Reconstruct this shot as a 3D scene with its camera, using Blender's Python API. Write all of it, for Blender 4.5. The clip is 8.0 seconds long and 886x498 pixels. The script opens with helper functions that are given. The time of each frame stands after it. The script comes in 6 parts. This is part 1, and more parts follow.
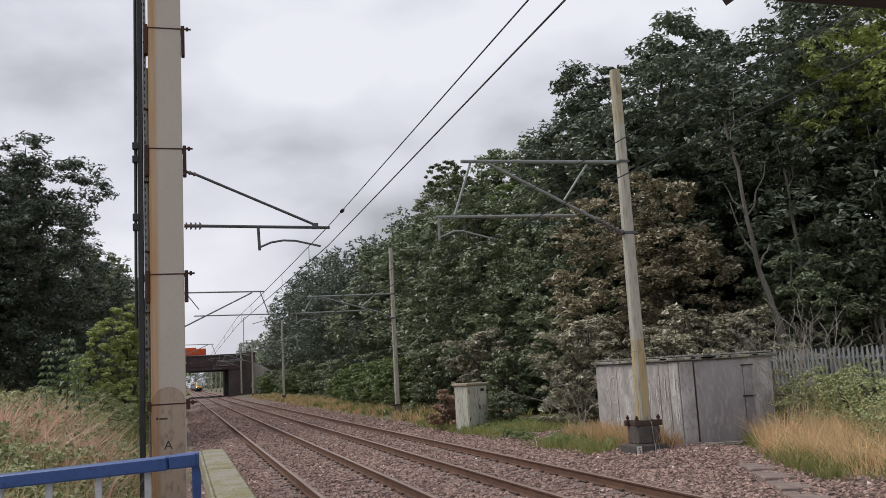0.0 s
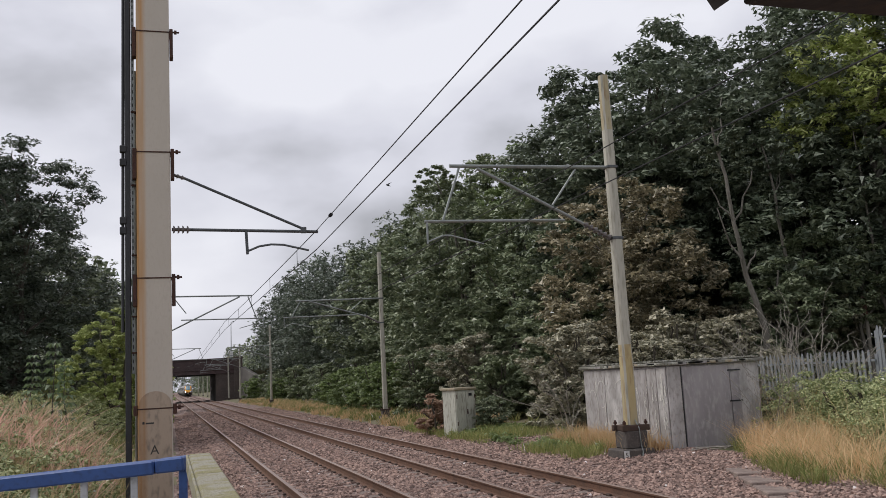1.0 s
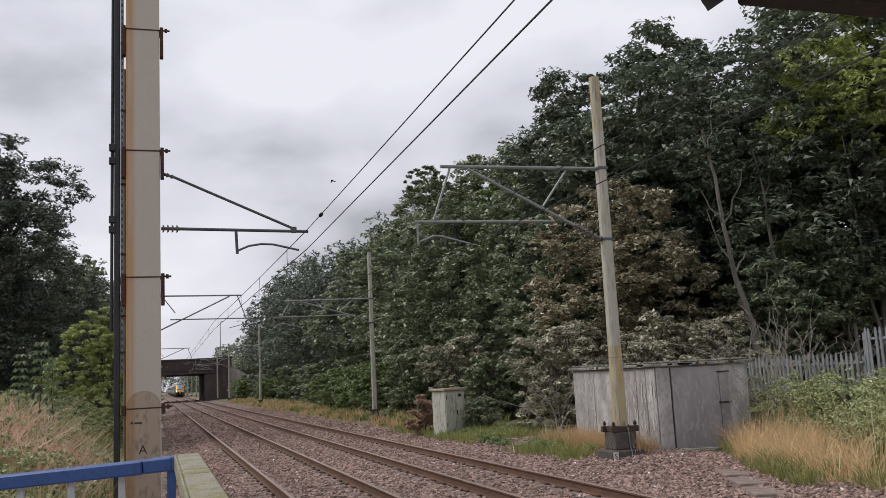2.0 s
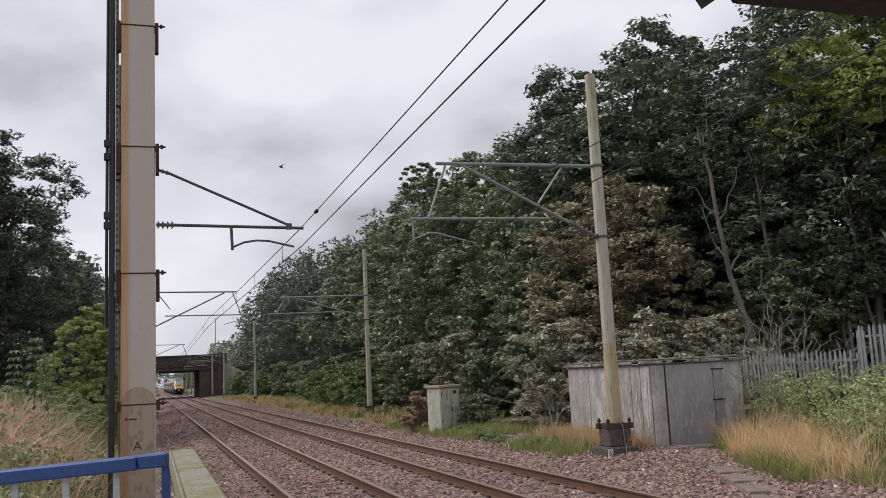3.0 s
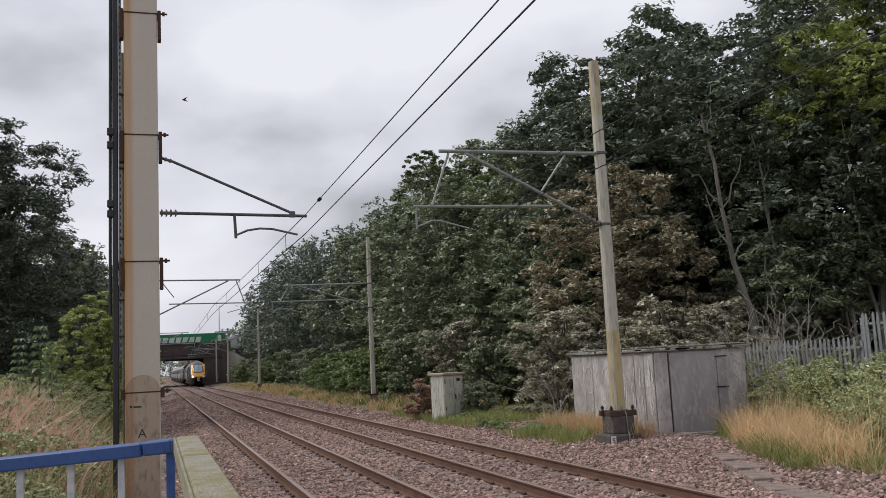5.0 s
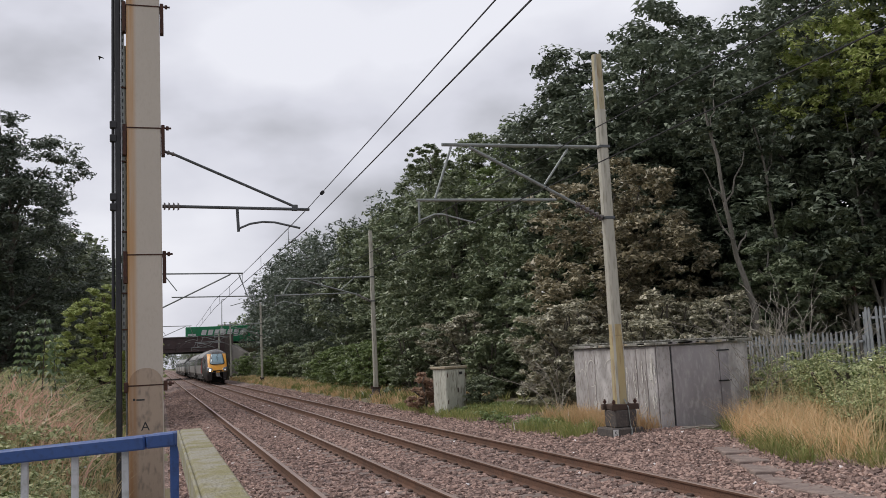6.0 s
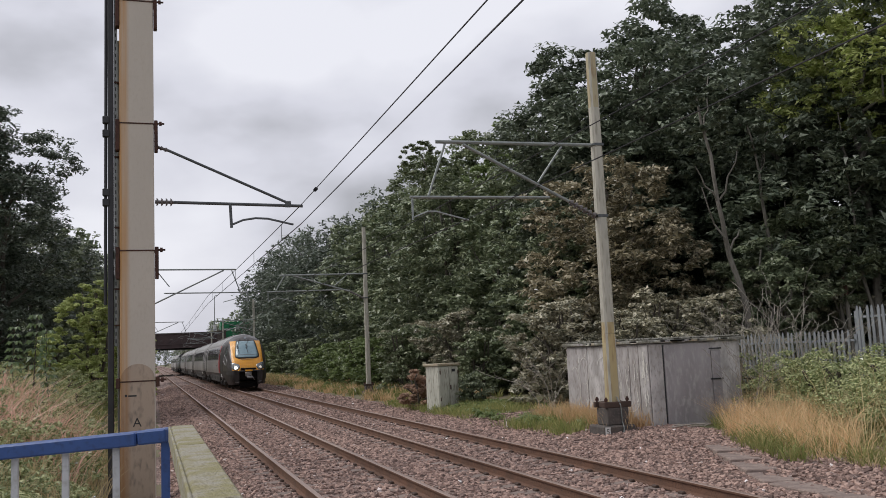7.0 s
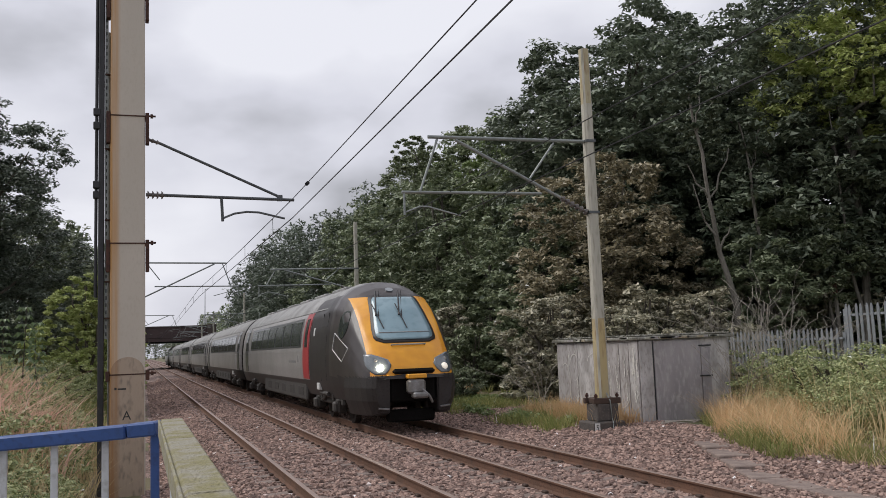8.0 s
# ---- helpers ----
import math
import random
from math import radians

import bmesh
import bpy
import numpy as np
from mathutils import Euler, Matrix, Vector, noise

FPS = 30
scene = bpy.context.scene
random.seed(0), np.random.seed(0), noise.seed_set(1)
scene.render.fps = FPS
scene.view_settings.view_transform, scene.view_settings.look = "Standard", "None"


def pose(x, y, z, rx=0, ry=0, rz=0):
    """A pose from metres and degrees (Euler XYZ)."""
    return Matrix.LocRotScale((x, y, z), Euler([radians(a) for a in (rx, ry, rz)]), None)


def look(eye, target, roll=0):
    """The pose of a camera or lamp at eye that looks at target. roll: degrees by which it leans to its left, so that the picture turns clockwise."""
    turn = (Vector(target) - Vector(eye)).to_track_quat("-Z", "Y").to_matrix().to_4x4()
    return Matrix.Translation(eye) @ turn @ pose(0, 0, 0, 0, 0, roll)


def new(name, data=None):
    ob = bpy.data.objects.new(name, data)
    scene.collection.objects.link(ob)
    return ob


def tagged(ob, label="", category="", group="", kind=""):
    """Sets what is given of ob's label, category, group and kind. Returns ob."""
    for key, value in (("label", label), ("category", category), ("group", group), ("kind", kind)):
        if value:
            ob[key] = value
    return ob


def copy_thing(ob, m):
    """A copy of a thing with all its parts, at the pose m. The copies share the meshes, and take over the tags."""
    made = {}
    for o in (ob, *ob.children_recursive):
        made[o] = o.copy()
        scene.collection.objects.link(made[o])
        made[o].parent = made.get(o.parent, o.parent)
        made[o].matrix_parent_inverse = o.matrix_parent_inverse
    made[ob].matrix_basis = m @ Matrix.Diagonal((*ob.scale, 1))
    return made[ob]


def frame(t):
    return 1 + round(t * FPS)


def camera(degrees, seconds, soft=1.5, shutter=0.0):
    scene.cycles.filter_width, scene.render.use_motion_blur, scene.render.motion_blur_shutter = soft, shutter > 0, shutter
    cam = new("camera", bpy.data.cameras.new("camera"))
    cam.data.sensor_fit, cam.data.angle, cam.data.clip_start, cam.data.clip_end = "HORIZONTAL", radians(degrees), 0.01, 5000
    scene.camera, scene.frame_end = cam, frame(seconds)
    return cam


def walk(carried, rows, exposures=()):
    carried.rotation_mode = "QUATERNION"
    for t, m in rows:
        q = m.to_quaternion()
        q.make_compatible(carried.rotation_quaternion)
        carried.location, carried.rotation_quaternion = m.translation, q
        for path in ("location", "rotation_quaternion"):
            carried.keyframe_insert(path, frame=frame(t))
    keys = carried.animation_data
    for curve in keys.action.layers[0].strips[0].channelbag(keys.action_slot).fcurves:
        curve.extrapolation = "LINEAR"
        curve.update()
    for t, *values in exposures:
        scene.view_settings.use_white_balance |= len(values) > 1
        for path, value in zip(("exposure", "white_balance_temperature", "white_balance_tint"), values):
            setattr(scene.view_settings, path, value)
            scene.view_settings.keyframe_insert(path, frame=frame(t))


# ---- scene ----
cam = camera(52.8, 8.0, soft=0.5, shutter=0.02)
walk(cam, [
    (0.0, pose(0.0009, -0.0120, 1.8322, 97.884, 3.125, -16.183)),
    (0.5, pose(0.0019, -0.0085, 1.8292, 98.103, 3.142, -16.524)),
    (1.0, pose(0.0002, -0.0113, 1.8293, 98.139, 3.062, -16.947)),
    (1.5, pose(-0.0003, 0.0012, 1.8298, 98.171, 2.948, -17.328)),
    (3.0, pose(0.0001, -0.0079, 1.8268, 97.935, 2.768, -17.919)),
    (3.5, pose(0.0000, 0.0000, 1.8266, 97.730, 2.699, -17.974)),
    (4.0, pose(-0.0029, -0.0089, 1.8285, 97.524, 2.652, -17.948)),
    (4.5, pose(0.0016, -0.0038, 1.8254, 97.367, 2.764, -17.846)),
    (6.0, pose(-0.0020, -0.0004, 1.8226, 96.772, 2.740, -17.551)),
    (6.5, pose(0.0022, -0.0023, 1.8258, 96.655, 2.701, -17.685)),
    (7.0, pose(0.0009, 0.0010, 1.8237, 96.568, 2.515, -18.005)),
    (7.5, pose(0.0014, 0.0024, 1.8216, 96.401, 2.231, -18.336)),
    (8.0, pose(0.0009, -0.0012, 1.8234, 96.240, 2.129, -18.600)),
])

# ---- world and light ----
SUN_EL, SUN_AZ = radians(48), radians(-60)


def make_world():
    w = bpy.data.worlds.new("overcast_sky")
    scene.world = w
    w.use_nodes = True
    nt = w.node_tree
    nt.nodes.clear()
    N = nt.nodes.new
    out, bg = N("ShaderNodeOutputWorld"), N("ShaderNodeBackground")
    sky = N("ShaderNodeTexSky")
    sky.sky_type, sky.sun_disc = "NISHITA", False
    sky.sun_elevation, sky.sun_rotation = SUN_EL, SUN_AZ
    sky.air_density, sky.dust_density = 1.5, 3.0
    dim = N("ShaderNodeMix")
    dim.data_type, dim.blend_type = "RGBA", "MULTIPLY"
    dim.inputs["Factor"].default_value = 1.0
    dim.inputs["B"].default_value = (0.10, 0.10, 0.10, 1)
    nt.links.new(sky.outputs[0], dim.inputs["A"])
    co = N("ShaderNodeTexCoord")
    mp = N("ShaderNodeMapping")
    mp.inputs["Scale"].default_value = (1.3, 1.3, 2.6)
    mp.inputs["Rotation"].default_value = (0.0, 0.12, 0.3)
    nt.links.new(co.outputs["Generated"], mp.inputs["Vector"])
    big, fine = N("ShaderNodeTexNoise"), N("ShaderNodeTexNoise")
    for n, sc, det in ((big, 1.9, 2.5), (fine, 5.0, 4.0)):
        n.inputs["Scale"].default_value, n.inputs["Detail"].default_value = sc, det
        n.inputs["Roughness"].default_value = 0.5
        nt.links.new(mp.outputs[0], n.inputs["Vector"])
    add = N("ShaderNodeMath")
    add.operation = "MULTIPLY_ADD"
    add.inputs[1].default_value = 0.35
    nt.links.new(fine.outputs[0], add.inputs[0])
    nt.links.new(big.outputs[0], add.inputs[2])
    ramp = N("ShaderNodeValToRGB")
    cr = ramp.color_ramp
    cr.elements[0].position, cr.elements[0].color = 0.52, (0.44, 0.445, 0.49, 1)
    cr.elements[1].position, cr.elements[1].color = 0.80, (0.86, 0.865, 0.935, 1)
    e = cr.elements.new(0.66)
    e.color = (0.70, 0.705, 0.785, 1)
    nt.links.new(add.outputs[0], ramp.inputs[0])
    mix = N("ShaderNodeMix")
    mix.data_type = "RGBA"
    mix.inputs["Factor"].default_value = 0.95
    nt.links.new(dim.outputs["Result"], mix.inputs["A"])
    nt.links.new(ramp.outputs[0], mix.inputs["B"])
    nt.links.new(mix.outputs["Result"], bg.inputs[0])
    bg.inputs["Strength"].default_value = 1.0
    nt.links.new(bg.outputs[0], out.inputs[0])
    sd = bpy.data.lights.new("sun", "SUN")
    sd.energy, sd.angle, sd.color = 1.75, radians(30), (1.0, 0.97, 0.93)
    sun = new("sun", sd)
    d = Vector((math.sin(SUN_AZ) * math.cos(SUN_EL), math.cos(SUN_AZ) * math.cos(SUN_EL), math.sin(SUN_EL)))
    sun.matrix_world = look(d * 100, (0, 0, 0))


make_world()
scene.view_settings.exposure = 0.0


# ---- materials ----
def mat(name, c1, c2=None, rough=0.8, metal=0.0, scale=4.0, fine=40.0, bump=0.3, c3=None, spec=0.5, stretch=(1, 1, 1), lo=0.35, hi=0.65, emit=0.0, rnd=0.0, coat=0.0):
    """Two colours mixed by a broad noise, a third by a fine one, with relief."""
    m = bpy.data.materials.new(name)
    m.use_nodes = True
    nt = m.node_tree
    N, L = nt.nodes.new, nt.links.new
    b = nt.nodes["Principled BSDF"]
    b.inputs["Roughness"].default_value, b.inputs["Metallic"].default_value = rough, metal
    b.inputs["Specular IOR Level"].default_value = spec
    b.inputs["Coat Weight"].default_value = coat
    c2 = c2 or tuple(v * 0.8 for v in c1)
    co, mp = N("ShaderNodeTexCoord"), N("ShaderNodeMapping")
    mp.inputs["Scale"].default_value = stretch
    L(co.outputs["Object"], mp.inputs["Vector"])
    n1, n2 = N("ShaderNodeTexNoise"), N("ShaderNodeTexNoise")
    for n, s in ((n1, scale), (n2, fine)):
        n.inputs["Scale"].default_value, n.inputs["Detail"].default_value = s, 5.0
        L(mp.outputs[0], n.inputs["Vector"])
    r1 = N("ShaderNodeValToRGB")
    r1.color_ramp.elements[0].position, r1.color_ramp.elements[1].position = lo, hi
    r1.color_ramp.elements[0].color, r1.color_ramp.elements[1].color = (*c1, 1), (*c2, 1)
    L(n1.outputs[0], r1.inputs[0])
    last = r1.outputs[0]
    mx = N("ShaderNodeMix")
    mx.data_type = "RGBA"
    r2 = N("ShaderNodeValToRGB")
    r2.color_ramp.elements[0].position, r2.color_ramp.elements[1].position = 0.5, 0.75
    L(n2.outputs[0], r2.inputs[0])
    L(r2.outputs[0], mx.inputs["Factor"])
    L(last, mx.inputs["A"])
    mx.inputs["B"].default_value = (*(c3 or tuple(v * 0.7 for v in c1)), 1)
    last = mx.outputs["Result"]
    if rnd:
        oi, hs, ml = N("ShaderNodeObjectInfo"), N("ShaderNodeHueSaturation"), N("ShaderNodeMapRange")
        ml.inputs["To Min"].default_value, ml.inputs["To Max"].default_value = 1 - rnd, 1 + rnd
        L(oi.outputs["Random"], ml.inputs["Value"])
        L(ml.outputs[0], hs.inputs["Value"])
        L(last, hs.inputs["Color"])
        last = hs.outputs[0]
    L(last, b.inputs["Base Color"])
    if emit:
        b.inputs["Emission Color"].default_value = (*c1, 1)
        b.inputs["Emission Strength"].default_value = emit
    if bump:
        bp = N("ShaderNodeBump")
        bp.inputs["Strength"].default_value, bp.inputs["Distance"].default_value = bump, 0.02
        L(n2.outputs[0], bp.inputs["Height"])
        L(bp.outputs[0], b.inputs["Normal"])
    return m


def island_mat(name, cols, rough=0.6, spec=0.5, emit=0.0, bump=0.0, back=0.0, obj=0.12):
    """Colour picked per loose piece of the mesh, and a little per object."""
    m = bpy.data.materials.new(name)
    m.use_nodes = True
    nt = m.node_tree
    N, L = nt.nodes.new, nt.links.new
    b = nt.nodes["Principled BSDF"]
    b.inputs["Roughness"].default_value, b.inputs["Specular IOR Level"].default_value = rough, spec
    g = N("ShaderNodeNewGeometry")
    r = N("ShaderNodeValToRGB")
    el = r.color_ramp.elements
    for i, c in enumerate(cols):
        p = i / (len(cols) - 1)
        e = el[0] if i == 0 else el[1] if i == len(cols) - 1 else el.new(p)
        e.position, e.color = p, (*c, 1)
    L(g.outputs["Random Per Island"], r.inputs[0])
    oi, hs, ml = N("ShaderNodeObjectInfo"), N("ShaderNodeHueSaturation"), N("ShaderNodeMapRange")
    ml.inputs["To Min"].default_value, ml.inputs["To Max"].default_value = 1 - obj, 1 + obj
    L(oi.outputs["Random"], ml.inputs["Value"])
    L(ml.outputs[0], hs.inputs["Value"])
    L(r.outputs[0], hs.inputs["Color"])
    L(hs.outputs[0], b.inputs["Base Color"])
    if back:
        tr, ms, o = N("ShaderNodeBsdfTranslucent"), N("ShaderNodeMixShader"), nt.nodes["Material Output"]
        L(hs.outputs[0], tr.inputs[0])
        ms.inputs[0].default_value = back
        L(b.outputs[0], ms.inputs[1])
        L(tr.outputs[0], ms.inputs[2])
        L(ms.outputs[0], o.inputs[0])
    return m


def ballast_mat():
    """Broken stone: mixed reddish-brown cells with shade painted into the dark gaps between them."""
    m = bpy.data.materials.new("ballast_bed")
    m.use_nodes = True
    nt = m.node_tree
    N, L = nt.nodes.new, nt.links.new
    s = nt.nodes["Principled BSDF"]
    s.inputs["Roughness"].default_value, s.inputs["Specular IOR Level"].default_value = 0.95, 0.2
    co, mp = N("ShaderNodeTexCoord"), N("ShaderNodeMapping")
    L(co.outputs["Object"], mp.inputs[0])
    mp.inputs["Scale"].default_value = (1, 1, 0.3)
    v1, v2, n1 = N("ShaderNodeTexVoronoi"), N("ShaderNodeTexVoronoi"), N("ShaderNodeTexNoise")
    v1.inputs["Scale"].default_value = v2.inputs["Scale"].default_value = 14.0
    v2.feature = "DISTANCE_TO_EDGE"
    n1.inputs["Scale"].default_value = 0.7
    for n in (v1, v2, n1):
        L(mp.outputs[0], n.inputs["Vector"])
    sp = N("ShaderNodeSeparateColor")
    L(v1.outputs["Color"], sp.inputs[0])
    r = N("ShaderNodeValToRGB")
    el = r.color_ramp.elements
    el[0].color, el[1].color = (0.15, 0.11, 0.10, 1), (0.44, 0.36, 0.33, 1)
    for p, c in ((0.3, (0.34, 0.24, 0.205, 1)), (0.55, (0.25, 0.18, 0.16, 1)), (0.8, (0.42, 0.30, 0.26, 1))):
        e = el.new(p)
        e.color = c
    L(sp.outputs[0], r.inputs[0])
    # darkens each cell towards its edge, colouring in the shade between stones
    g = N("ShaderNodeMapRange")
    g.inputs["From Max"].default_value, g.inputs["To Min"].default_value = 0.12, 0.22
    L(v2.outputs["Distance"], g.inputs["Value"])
    b2 = N("ShaderNodeMapRange")
    b2.inputs["From Min"].default_value, b2.inputs["From Max"].default_value = 0.3, 0.7
    b2.inputs["To Min"].default_value, b2.inputs["To Max"].default_value = 0.75, 1.2
    L(n1.outputs[0], b2.inputs["Value"])
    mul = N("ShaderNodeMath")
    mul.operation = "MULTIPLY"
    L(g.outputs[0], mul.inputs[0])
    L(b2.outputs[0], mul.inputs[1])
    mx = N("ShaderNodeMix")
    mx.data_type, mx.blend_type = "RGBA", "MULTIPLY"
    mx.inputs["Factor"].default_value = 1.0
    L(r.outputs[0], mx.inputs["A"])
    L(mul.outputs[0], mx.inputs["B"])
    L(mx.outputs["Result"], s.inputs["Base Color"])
    bp = N("ShaderNodeBump")
    bp.inputs["Strength"].default_value, bp.inputs["Distance"].default_value = 1.0, 0.04
    L(v2.outputs["Distance"], bp.inputs["Height"])
    L(bp.outputs[0], s.inputs["Normal"])
    return m


M_BALLAST = ballast_mat()
M_STONE = island_mat("ballast_stones", [(0.12, 0.085, 0.075), (0.44, 0.315, 0.265), (0.32, 0.22, 0.185), (0.50, 0.40, 0.36), (0.19, 0.137, 0.12), (0.48, 0.335, 0.28)], 0.95, 0.2)
M_SOIL = mat("soil", (0.17, 0.14, 0.09), (0.11, 0.12, 0.055), 1.0, scale=0.6, fine=14, bump=0.8, c3=(0.16, 0.13, 0.07))
M_RAIL = mat("rail_side", (0.19, 0.10, 0.065), (0.14, 0.08, 0.055), 0.85, 0.2, scale=3, fine=60, bump=0.3, c3=(0.06, 0.035, 0.028))
M_RAILTOP = mat("rail_top", (0.36, 0.27, 0.23), (0.28, 0.19, 0.15), 0.5, 0.5, scale=2, fine=30, bump=0.05, stretch=(1, 0.05, 1))
M_SLEEPER = mat("sleeper_concrete", (0.27, 0.205, 0.175), (0.20, 0.155, 0.135), 0.95, scale=2.5, fine=30, bump=0.4, c3=(0.12, 0.09, 0.08), rnd=0.15)
M_CLIP = mat("rail_clip", (0.11, 0.075, 0.06), (0.08, 0.055, 0.045), 0.8, 0.5, fine=50)
M_CONC = mat("mast_paint_grey", (0.46, 0.44, 0.37), (0.38, 0.365, 0.31), 0.7, scale=1.5, fine=18, bump=0.15, c3=(0.24, 0.225, 0.17), stretch=(1, 1, 0.15))
M_MASTY = mat("mast_paint_yellowed", (0.45, 0.36, 0.18), (0.40, 0.36, 0.25), 0.7, scale=3.5, fine=14, bump=0.25, c3=(0.24, 0.15, 0.07), stretch=(1, 1, 0.2))
M_GALV = mat("galvanised_steel", (0.32, 0.34, 0.33), (0.24, 0.26, 0.25), 0.55, 0.6, scale=6, fine=50, bump=0.05)
M_GALVD = mat("weathered_dark_steel", (0.12, 0.13, 0.135), (0.09, 0.095, 0.10), 0.6, 0.5, scale=6, fine=50, bump=0.05)
M_RUST = mat("rusty_iron", (0.09, 0.045, 0.035), (0.05, 0.03, 0.028), 0.9, 0.3, scale=9, fine=60, bump=0.4, c3=(0.16, 0.07, 0.035))
M_BLACK = mat("black_plastic", (0.018, 0.019, 0.022), (0.03, 0.03, 0.034), 0.6, scale=5, fine=30, bump=0.05)
M_WIRE = mat("wire", (0.035, 0.035, 0.038), rough=0.6, metal=0.5, bump=0)
M_INSUL = mat("insulator_brown", (0.16, 0.14, 0.13), (0.10, 0.085, 0.08), 0.35, bump=0.05)
M_BLUE = mat("blue_paint", (0.035, 0.085, 0.26), (0.045, 0.10, 0.29), 0.45, scale=5, fine=40, bump=0.08, c3=(0.03, 0.06, 0.17))
M_WHITE = mat("white_paint", (0.62, 0.63, 0.64), (0.55, 0.56, 0.57), 0.5, scale=6, fine=40, bump=0.05, c3=(0.42, 0.42, 0.40))
M_MOSS = mat("mossy_coping", (0.37, 0.345, 0.28), (0.29, 0.265, 0.13), 0.95, scale=16.0, fine=130, bump=0.7, c3=(0.19, 0.165, 0.10), lo=0.42, hi=0.62)
M_HUT = mat("hut_concrete", (0.54, 0.515, 0.50), (0.34, 0.32, 0.305), 0.9, scale=2.6, fine=16, bump=0.10, c3=(0.25, 0.225, 0.21), stretch=(1.2, 1.2, 0.55), lo=0.4, hi=0.6)
M_HUTP = mat("hut_panel_stained", (0.44, 0.415, 0.405), (0.33, 0.305, 0.295), 0.9, scale=3.0, fine=16, bump=0.12, c3=(0.22, 0.195, 0.175), stretch=(1.2, 1.2, 0.45), lo=0.4, hi=0.6)
M_PEEL = mat("peeling_pale_paint", (0.72, 0.70, 0.65), (0.58, 0.56, 0.51), 0.85, scale=12, fine=60, bump=0.05)
M_HUTD = mat("hut_door_grey", (0.36, 0.335, 0.34), (0.27, 0.25, 0.255), 0.75, scale=1.6, fine=12, bump=0.12, c3=(0.42, 0.40, 0.39), stretch=(1.3, 1.3, 0.5))
M_PLINTH = mat("dark_stained_concrete", (0.10, 0.085, 0.075), (0.07, 0.062, 0.058), 0.95, scale=5, fine=25, bump=0.4, c3=(0.14, 0.12, 0.105))
M_ROOF = mat("mossy_roof_slab", (0.30, 0.29, 0.26), (0.12, 0.115, 0.09), 0.95, scale=4, fine=20, bump=0.6, c3=(0.10, 0.10, 0.055))
M_CAB = mat("cabinet_paint", (0.55, 0.55, 0.47), (0.46, 0.46, 0.39), 0.75, scale=3, fine=12, bump=0.2, c3=(0.22, 0.20, 0.15), stretch=(1.5, 1.5, 0.4))
M_CABTOP = mat("cabinet_lid", (0.34, 0.29, 0.20), (0.40, 0.37, 0.28), 0.8, scale=5, fine=20, bump=0.3, c3=(0.25, 0.13, 0.06))
M_PALIS = mat("palisade_steel", (0.30, 0.315, 0.33), (0.24, 0.255, 0.27), 0.6, 0.4, scale=4, fine=40, bump=0.05, rnd=0.1)
M_BARK = mat("bark", (0.11, 0.095, 0.075), (0.07, 0.06, 0.05), 0.95, scale=4, fine=22, bump=0.8, c3=(0.045, 0.04, 0.03), stretch=(1, 1, 0.3))
M_BARKL = mat("grey_bark", (0.20, 0.185, 0.16), (0.13, 0.12, 0.10), 0.95, scale=4, fine=22, bump=0.8, c3=(0.09, 0.08, 0.065), stretch=(1, 1, 0.3))
M_DEADW = mat("dead_grey_wood", (0.40, 0.365, 0.32), (0.28, 0.25, 0.215), 0.95, scale=5, fine=30, bump=0.3)
M_BRICK = mat("bridge_brick", (0.11, 0.085, 0.075), (0.075, 0.06, 0.055), 0.95, scale=0.6, fine=6, bump=0.4, c3=(0.14, 0.12, 0.105))
M_GIRDER = mat("bridge_girder_paint", (0.075, 0.045, 0.045), (0.055, 0.035, 0.036), 0.7, scale=0.7, fine=6, bump=0.15, c3=(0.10, 0.075, 0.07))
M_STONEW = mat("wing_wall_stone", (0.24, 0.22, 0.20), (0.16, 0.15, 0.135), 0.95, scale=0.7, fine=5, bump=0.5)
M_ASPH = mat("asphalt", (0.055, 0.055, 0.057), (0.045, 0.045, 0.047), 0.95, scale=2, fine=60)
M_CANOPY = mat("canopy_underside", (0.05, 0.042, 0.038), (0.03, 0.026, 0.025), 0.9, scale=5, fine=30, bump=0.2, c3=(0.07, 0.05, 0.035))
M_CONCP = mat("path_concrete", (0.30, 0.235, 0.20), (0.21, 0.16, 0.14), 0.95, scale=5, fine=30, bump=0.4, c3=(0.15, 0.115, 0.10))
M_PAVE = mat("platform_paving", (0.28, 0.27, 0.26), (0.22, 0.21, 0.205), 0.95, scale=2, fine=30, bump=0.3)
M_PLATE = mat("white_plate", (0.7, 0.7, 0.68), rough=0.5, bump=0)
M_LETTER = mat("black_lettering", (0.03, 0.03, 0.03), rough=0.6, bump=0)
